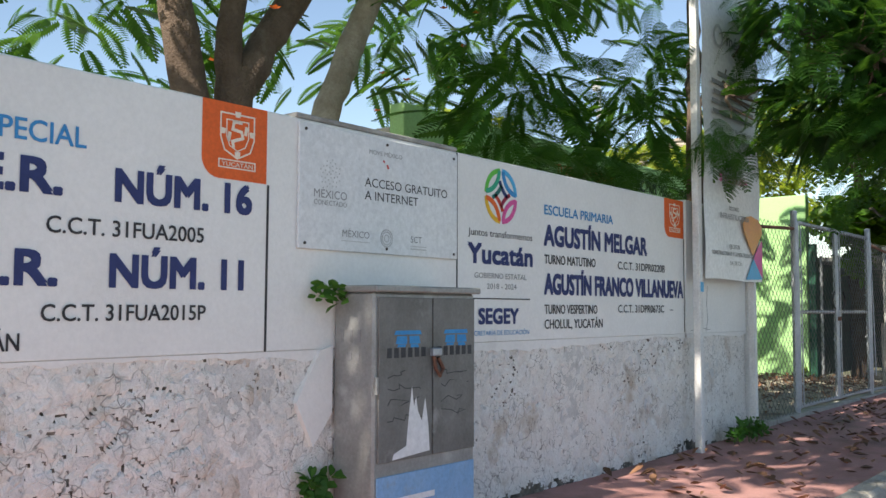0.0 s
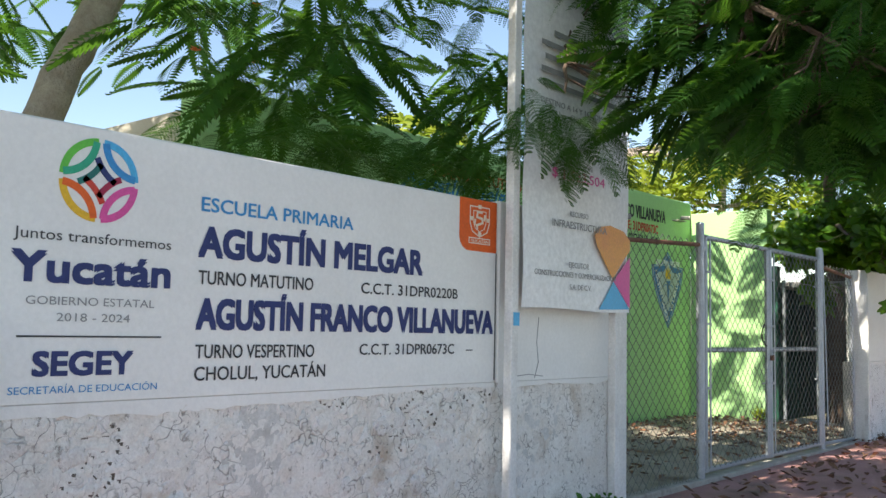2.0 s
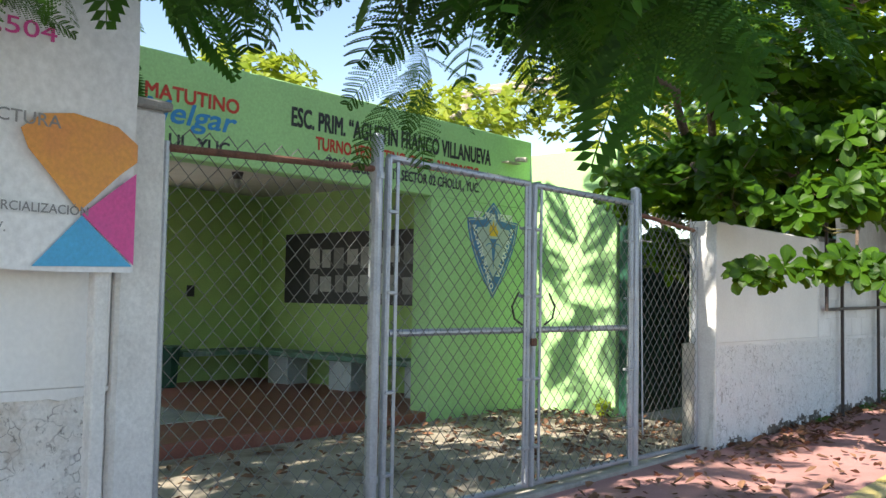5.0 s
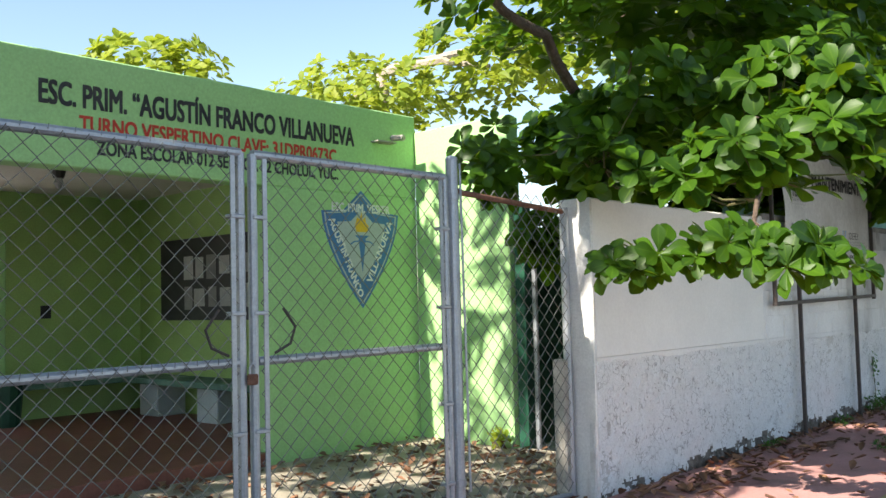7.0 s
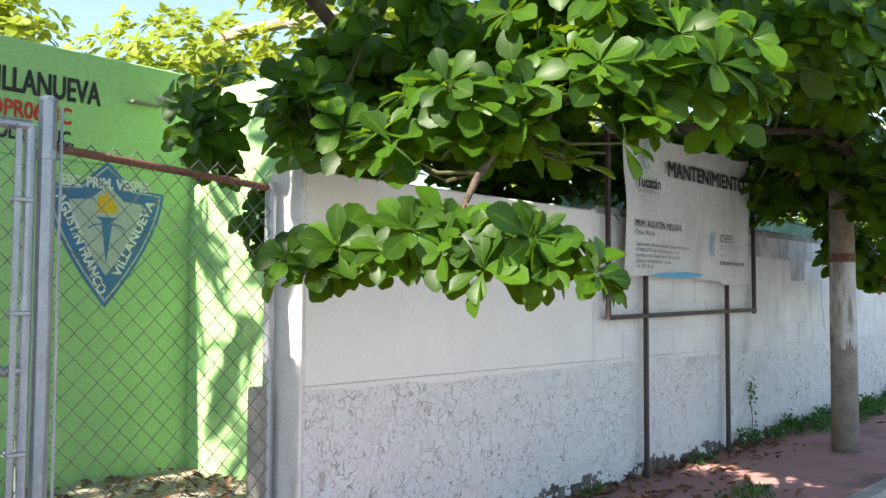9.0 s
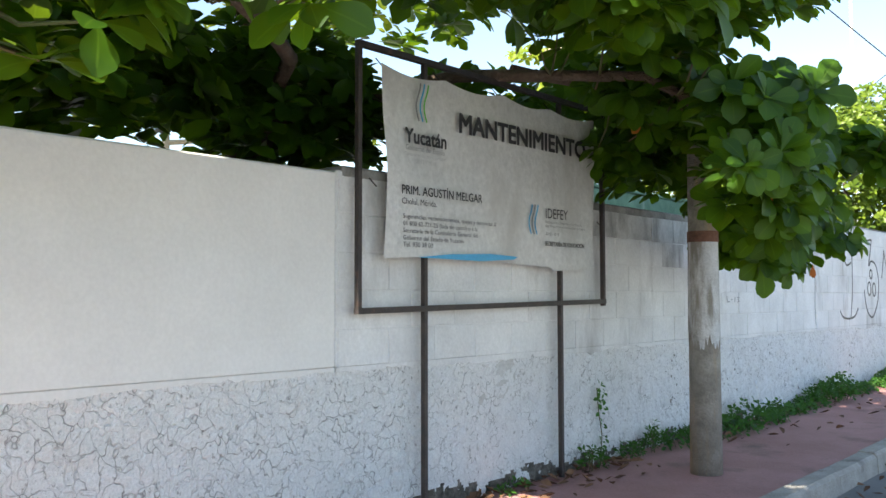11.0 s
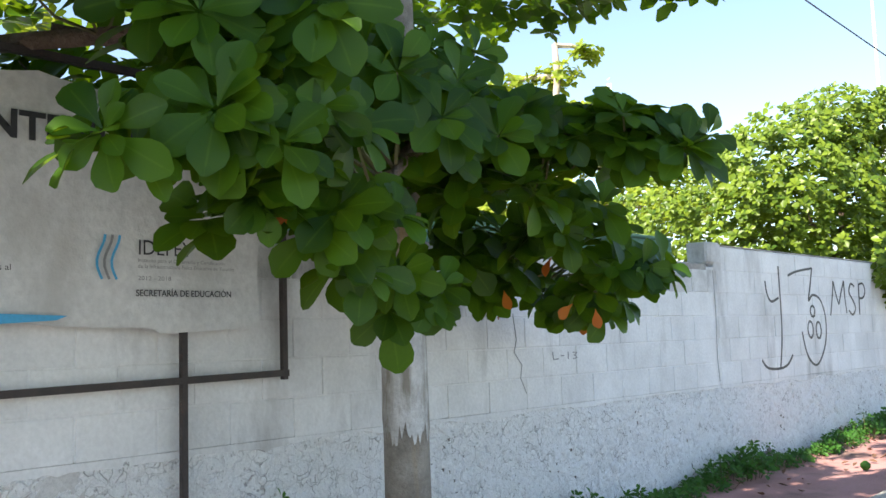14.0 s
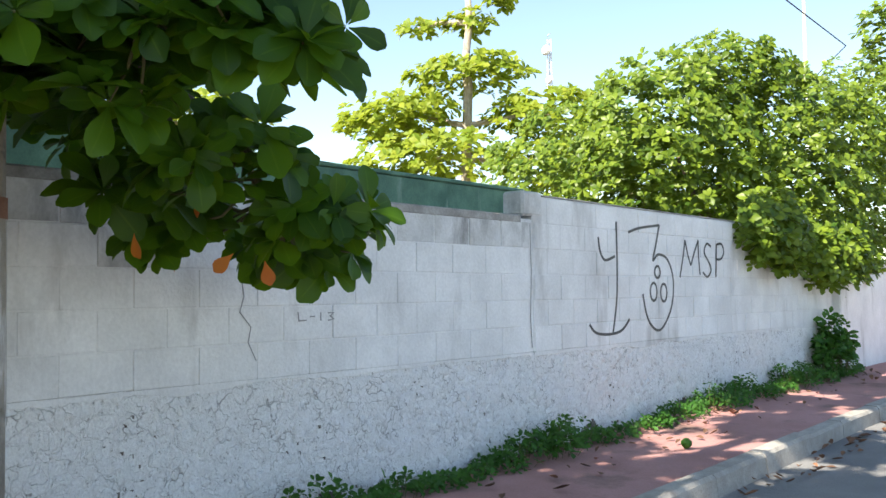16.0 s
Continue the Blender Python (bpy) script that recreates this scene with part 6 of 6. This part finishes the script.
for k in range(3):
    a = 2.1 * k
    part("leg", Geo().tube([(-81 + 0.9 * math.cos(a), 144 + 0.9 * math.sin(a), 0), (-81 + 0.3 * math.cos(a), 144 + 0.3 * math.sin(a), 43)], 0.10, 5), M["far_white"], tower)
for k in range(22):
    z, w = 2 * k, 0.9 - 0.6 * k / 22
    part("brace", Geo().tube([(-81 + w, 144, z), (-81 - 0.5 * w, 144 + 0.86 * w, z + 1), (-81 - 0.5 * w, 144 - 0.86 * w, z + 1.6), (-81 + w, 144, z + 2)], 0.06, 4), M["far_white"], tower)
part("dish", Geo().tube([(-81, 143, 41), (-81, 142.6, 41)], [0.9, 0.6], 10), M["far_white"], tower)
part("dish", Geo().tube([(-80.4, 143, 36), (-80.4, 142.6, 36)], [0.7, 0.5], 10), M["far_white"], tower)

# graffiti and cracks on the far wall
XG = W2 + 0.004


def sprayed(name, lines, w, label, material="black"):
    ob = thing(name, (W2, lines[0][0][0], 1.0), label, "graffiti")
    for pts in lines:
        dense = []
        for i in range(len(pts) - 1):
            p0, p1, p2, p3 = pts[max(i - 1, 0)], pts[i], pts[i + 1], pts[min(i + 2, len(pts) - 1)]
            for s in range(6):
                t = s / 6
                dense.append(tuple(0.5 * (2 * p1[d] + (p2[d] - p0[d]) * t + (2 * p0[d] - 5 * p1[d] + 4 * p2[d] - p3[d]) * t * t + (3 * p1[d] - p0[d] - 3 * p2[d] + p3[d]) * t ** 3) for d in (0, 1)))
        dense.append(pts[-1])
        part("stroke", Geo().stroke(dense, w, XG - 0.002, XG), M[material], ob)
    return ob


def ring(cy, cz, ry, rz):
    return [(cy + ry * math.cos(a), cz + rz * math.sin(a)) for a in np.linspace(0, 2 * math.pi, 9)]


sprayed("graffiti", [[(25.86, 1.93), (25.89, 1.80), (25.98, 1.72), (26.16, 1.76)], [(26.198, 2.09), (26.20, 1.7), (26.18, 1.35), (26.10, 1.037)], [(25.68, 1.13), (25.80, 1.05), (26.05, 1.03), (26.27, 1.06), (26.42, 1.16)],
                     [(26.43, 2.0), (26.65, 2.05), (27.08, 2.10)], [(27.08, 2.10), (27.0, 1.9), (26.93, 1.74), (27.05, 1.80), (27.25, 1.75), (27.37, 1.55), (27.33, 1.28), (27.15, 1.08), (27.0, 1.03), (26.85, 1.10), (26.76, 1.22), (26.70, 1.40)],
                     ring(27.02, 1.62, 0.06, 0.06), ring(26.93, 1.42, 0.07, 0.09), ring(27.15, 1.41, 0.07, 0.09)], 0.026, "sprayed black number-like graffiti on white wall", "board")
sprayed("graffiti", [[(27.53, 1.57), (27.62, 1.80), (27.67, 1.97)], [(27.67, 1.97), (27.74, 1.80), (27.80, 1.70)], [(27.80, 1.70), (27.9, 1.85), (28.0, 1.98)], [(28.0, 1.98), (28.0, 1.8), (28.03, 1.6)], [(28.33, 1.92), (28.22, 1.95), (28.15, 1.85), (28.28, 1.73), (28.32, 1.65), (28.22, 1.58), (28.10, 1.63)],
                     [(28.45, 1.58), (28.48, 1.95)], [(28.48, 1.95), (28.62, 1.96), (28.68, 1.87), (28.6, 1.79), (28.48, 1.78)]], 0.025, "sprayed black letters on the white wall", "board")
part("small_scrawl", Geo().stroke([(22.24, 1.32), (22.25, 1.265), (22.31, 1.268)], 0.008, XG - 0.002, XG).stroke([(22.34, 1.29), (22.38, 1.29)], 0.008, XG - 0.002, XG).stroke([(22.43, 1.315), (22.43, 1.262)], 0.008, XG - 0.002, XG).stroke([(22.49, 1.31), (22.54, 1.31), (22.51, 1.29), (22.54, 1.27), (22.49, 1.262)], 0.008, XG - 0.002, XG), M["grey_print"], wall_3)
part("crack", Geo().stroke([(21.80, 1.60), (21.83, 1.42), (21.80, 1.33), (21.88, 1.24), (21.86, 1.15), (21.92, 1.04)], 0.006, XG - 0.002, XG), M["grey_print"], wall_3)
part("crack", Geo().stroke([(24.76, 2.0), (24.77, 1.6), (24.75, 1.2), (24.77, 0.97)], 0.008, XG - 0.002, XG), M["grey_print"], wall_3)
part("crack", Geo().stroke([(7.70, 1.31), (7.68, 1.15), (7.70, 1.02), (7.66, 0.92)], 0.006, W1 + 0.012, W1 + 0.0135).stroke([(7.35, 0.93), (7.6, 0.945), (7.75, 0.93)], 0.005, W1 + 0.012, W1 + 0.0135), M["grey_print"], wall_1b)

# ---- rubble stones and blocks ----
def rubble(parent, y0, y1, z_at, z1, x, seed, material, picked, skip):
    """Irregular stones bedded in a wall's base; those in the stretch picked are objects of their own, the rest one mesh."""
    rg = random.Random(seed)
    cw, ch = 0.135, 0.10
    seeds = {}
    rows = int((z1 + 0.35) / ch) + 1
    cols = int((y1 - y0) / cw) + 1
    for j in range(rows):
        for i in range(cols):
            seeds[i, j] = (y0 + (i + 0.5 * (j % 2) + rg.uniform(-0.25, 0.95)) * cw, -0.32 + (j + rg.uniform(-0.2, 1.0)) * ch)
    rest = Geo()
    count = 0
    for (i, j), (cy, cz) in seeds.items():
        if cz < z_at(cy) - 0.06 or cz > z1 - 0.03 or cy < y0 + 0.04 or cy > y1 - 0.03 or any(a < cy < b and c < cz < d for a, b, c, d in skip):
            continue
        near = [seeds[i + a, j + b] for a in (-2, -1, 0, 1, 2) for b in (-2, -1, 0, 1, 2) if (a or b) and (i + a, j + b) in seeds]
        n = 9
        a0 = rg.uniform(0, 0.7)
        outer, mid, inner = [], [], []
        h = x + rg.uniform(-0.013, 0.004)
        top = rg.uniform(-0.004, 0.004)
        for k in range(n):
            a = a0 + 2 * math.pi * k / n
            dy, dz = math.cos(a), math.sin(a)
            r = 0.16
            for ny, nz in near:
                ey, ez = ny - cy, nz - cz
                q = ey * dy + ez * dz
                if q > 1e-4:
                    r = min(r, 0.5 * (ey * ey + ez * ez) / q)
            r = max(0.010, r * rg.uniform(0.80, 1.0) - 0.001)
            zz = min(cz + dz * r, z1)
            outer.append((x - 0.045, cy + dy * r, zz))
            mid.append((h - 0.006 + rg.uniform(-0.006, 0.003), cy + dy * r * 0.96, cz + (zz - cz) * 0.96))
            inner.append((h + rg.uniform(-0.006, 0.004), cy + dy * r * 0.74, cz + (zz - cz) * 0.74))
        vs = outer + mid + inner + [(h + top, cy + rg.uniform(-0.01, 0.01), cz)]
        fs = []
        for lay in (0, n):
            fs += [(lay + k, lay + (k + 1) % n, lay + n + (k + 1) % n, lay + n + k) for k in range(n)]
        fs += [(2 * n + k, 2 * n + (k + 1) % n, 3 * n) for k in range(n)]
        if picked[0] < cy < picked[1] and count < 300:
            part("stone", Geo().add(vs, fs), material, parent, smooth=True)
            count += 1
        else:
            rest.add(vs, fs)
    tagged(part("stones", rest, material, parent, smooth=True), kind="stuff")


def lumpy_coat(parent, y0, y1, z1, x, cell, rough, dark, materials, bare):
    """Thick lumpy whitewash over rubble, with crevices; bare(y) is the ragged height under which it has come off."""
    ny, nz = int((y1 - y0) / cell), int((z1 + 0.12) / cell)
    vs, fs, slot, deep = [], [], [], []
    for j in range(nz + 1):
        for i in range(ny + 1):
            yy, zz = y0 + (y1 - y0) * i / ny, -0.12 + (z1 + 0.12) * j / nz
            p = Vector((yy, zz, x))
            q = p + 0.05 * Vector((noise.noise(p * 7), noise.noise(p * 7 + Vector((9, 0, 0))), 0))
            d = noise.voronoi(Vector((q.x * 8.5, q.y * 11.0, 0)))[0]
            gap = max(0.0, 1 - (d[1] - d[0]) / 0.12)
            worn = max(0.0, min(1.0, rough(yy) + 1.0 * noise.noise(p * 2.1)))
            h = 0.009 * noise.noise(p * 9) + 0.007 * noise.noise(p * 24) + 0.005 * noise.noise(p * 50) - 0.024 * gap * worn
            edge = max(0.0, 1 - (z1 - zz) / 0.03)
            vs.append((x + h * (1 - 0.6 * edge), yy, zz))
            deep.append(gap * worn * (1 - edge))
    for j in range(nz):
        for i in range(ny):
            a = j * (ny + 1) + i
            fs.append((a, a + 1, a + ny + 2, a + ny + 1))
            yy, zz = vs[a][1], vs[a][2]
            slot.append(1 if deep[a] > dark or zz < bare(yy) + 0.05 * noise.noise((yy * 13, zz * 13, 2.0)) else 0)
    ob = part("lumpy_coat", Geo().add(vs, fs), materials[0], parent, smooth=True)
    ob.data.materials.append(materials[1])
    ob.data.polygons.foreach_set("material_index", slot)
    return ob


base_1, base_2 = bpy.data.objects["wall_1_base"], bpy.data.objects["wall_4_base"]
rubble(base_1, 0.4, 8.58, ground_z, 0.905, W1 - 0.006, 51, M["stone"], (2.0, 5.6), ((2.50, 2.86, 0.1, 0.85), (5.35, 5.62, 0.25, 0.92), (7.25, 8.6, 0.12, 0.92)))
rubble(base_2, 14.38, 32.6, ground_z, 0.945, W2 - 0.008, 52, M["stone2"], (19.3, 22.6), ((18.36, 18.75, 0.55, 0.96), (14.3, 14.55, 0.0, 1.0), (14.5, 17.2, 0.16, 1.0), (17.1, 18.3, 0.5, 1.0)))
for ob, yy, m in ((base_1, ((2.50, 2.86, 0.1, 0.86), (5.35, 5.62, 0.25, 0.92), (7.55, 8.0, 0.3, 0.905)), "wall_white"), (base_2, ((18.36, 18.75, 0.55, 0.94), (14.36, 14.55, 0.0, 0.94)), "wall_white")):
    for a, b, c, d in yy:
        f = W1 if ob is base_1 else W2
        n = 14
        edge = []
        for k in range(n):
            t = 2 * math.pi * k / n
            cy, cz = (a + b) / 2 + (b - a) * 0.62 * max(-0.9, min(0.9, 1.2 * math.cos(t))), (c + d) / 2 + (d - c) * 0.56 * max(-0.9, min(0.9, 1.2 * math.sin(t)))
            edge.append((cy + rnd.uniform(-0.06, 0.06), min(cz + rnd.uniform(-0.07, 0.07), 0.90)))
        part("plaster_patch", Geo().plate(edge, f - 0.05, f - 0.010 + rnd.uniform(-0.002, 0.002)), M["patch"], ob)

lumpy_coat(base_1, 0.4, 8.58, 0.90, W1 - 0.006, 0.015, lambda y: 0.72 if y < 3 else 0.42 if y < 7.25 else -0.7, 0.62, (M["mortar"], M["bare_stone"]), lambda y: ground_z(y) + 0.02 + 0.10 * noise.noise((y * 1.3, 0, 7.0)))
lumpy_coat(base_2, 14.365, 32.6, 0.93, W2 - 0.007, 0.02, lambda y: 0.55 if y > 19.5 else 0.25 if y > 17.2 else 0.0, 0.9, (M["mortar2"], M["bare_stone"]), lambda y: ground_z(y) + (0.09 if 15.6 < y < 21 else 0.03) + 0.13 * noise.noise((y * 2.2, 0, 7.0)))

# ragged lower edge of the plaster
for wall, y0, y1, f, zt, m in ((wall_1, 0.4, 7.26, W1, 0.90, "wall_white"), (wall_1b, 7.275, 8.58, W1 + 0.012, 0.90, "wall_white"), (wall_2, 14.37, 17.04, W2, 0.93, "wall_white"), (wall_3, 17.06, 24.79, W2, 0.93, "wall_grey"), (wall_4, 24.81, 32.5, W2, 0.93, "wall_grey")):
    n = int((y1 - y0) / 0.05)
    low = []
    for k in range(n + 1):
        yy = y0 + (y1 - y0) * k / n
        low.append((yy, zt - 0.010 - 0.055 * max(0.0, noise.noise((yy * 1.7, f, 3.0)) + 0.25) - 0.035 * abs(noise.noise((yy * 9.0, f, 1.0)))))
    g = Geo()
    for (ya, za), (yb, zb) in zip(low, low[1:]):
        g.add([(f - 0.03, ya, za), (f - 0.001, ya, za + 0.004), (f, ya, zt + 0.003), (f - 0.03, yb, zb), (f - 0.001, yb, zb + 0.004), (f, yb, zt + 0.003)], [(0, 3, 4, 1), (1, 4, 5, 2)])
    part("plaster_edge", g, M[m], wall)

rg = random.Random(61)
block_sooty = Geo().box(-0.02, 0.0, -0.1985, 0.1985, -0.1045, 0.1045, 0.004).mesh("block", M["wall_sooty"])
block_full = [Geo().box(-0.02, 0.0, -0.1985, 0.1985, -0.1045, 0.1045, 0.004).mesh("block", M["wall_grey"]) for _ in range(2)]
for wall, y0, y1, courses in ((wall_3, 17.07, 24.78, 5), (wall_4, 24.82, 32.55, 6)):
    for j in range(courses):
        yy = y0 + 0.2 + (0.2 if j % 2 else 0.0)
        while yy < y1 - 0.15:
            ob = part("block", block_sooty if wall is wall_3 and yy > 19.5 and j > 2.9 + rg.random() * 0.9 else block_full[j % 2], None, wall)
            ob.location = (W2 + rg.uniform(-0.0025, 0.0025), yy, 0.93 + 0.108 + 0.2155 * j + rg.uniform(-0.002, 0.002))
            yy += 0.405
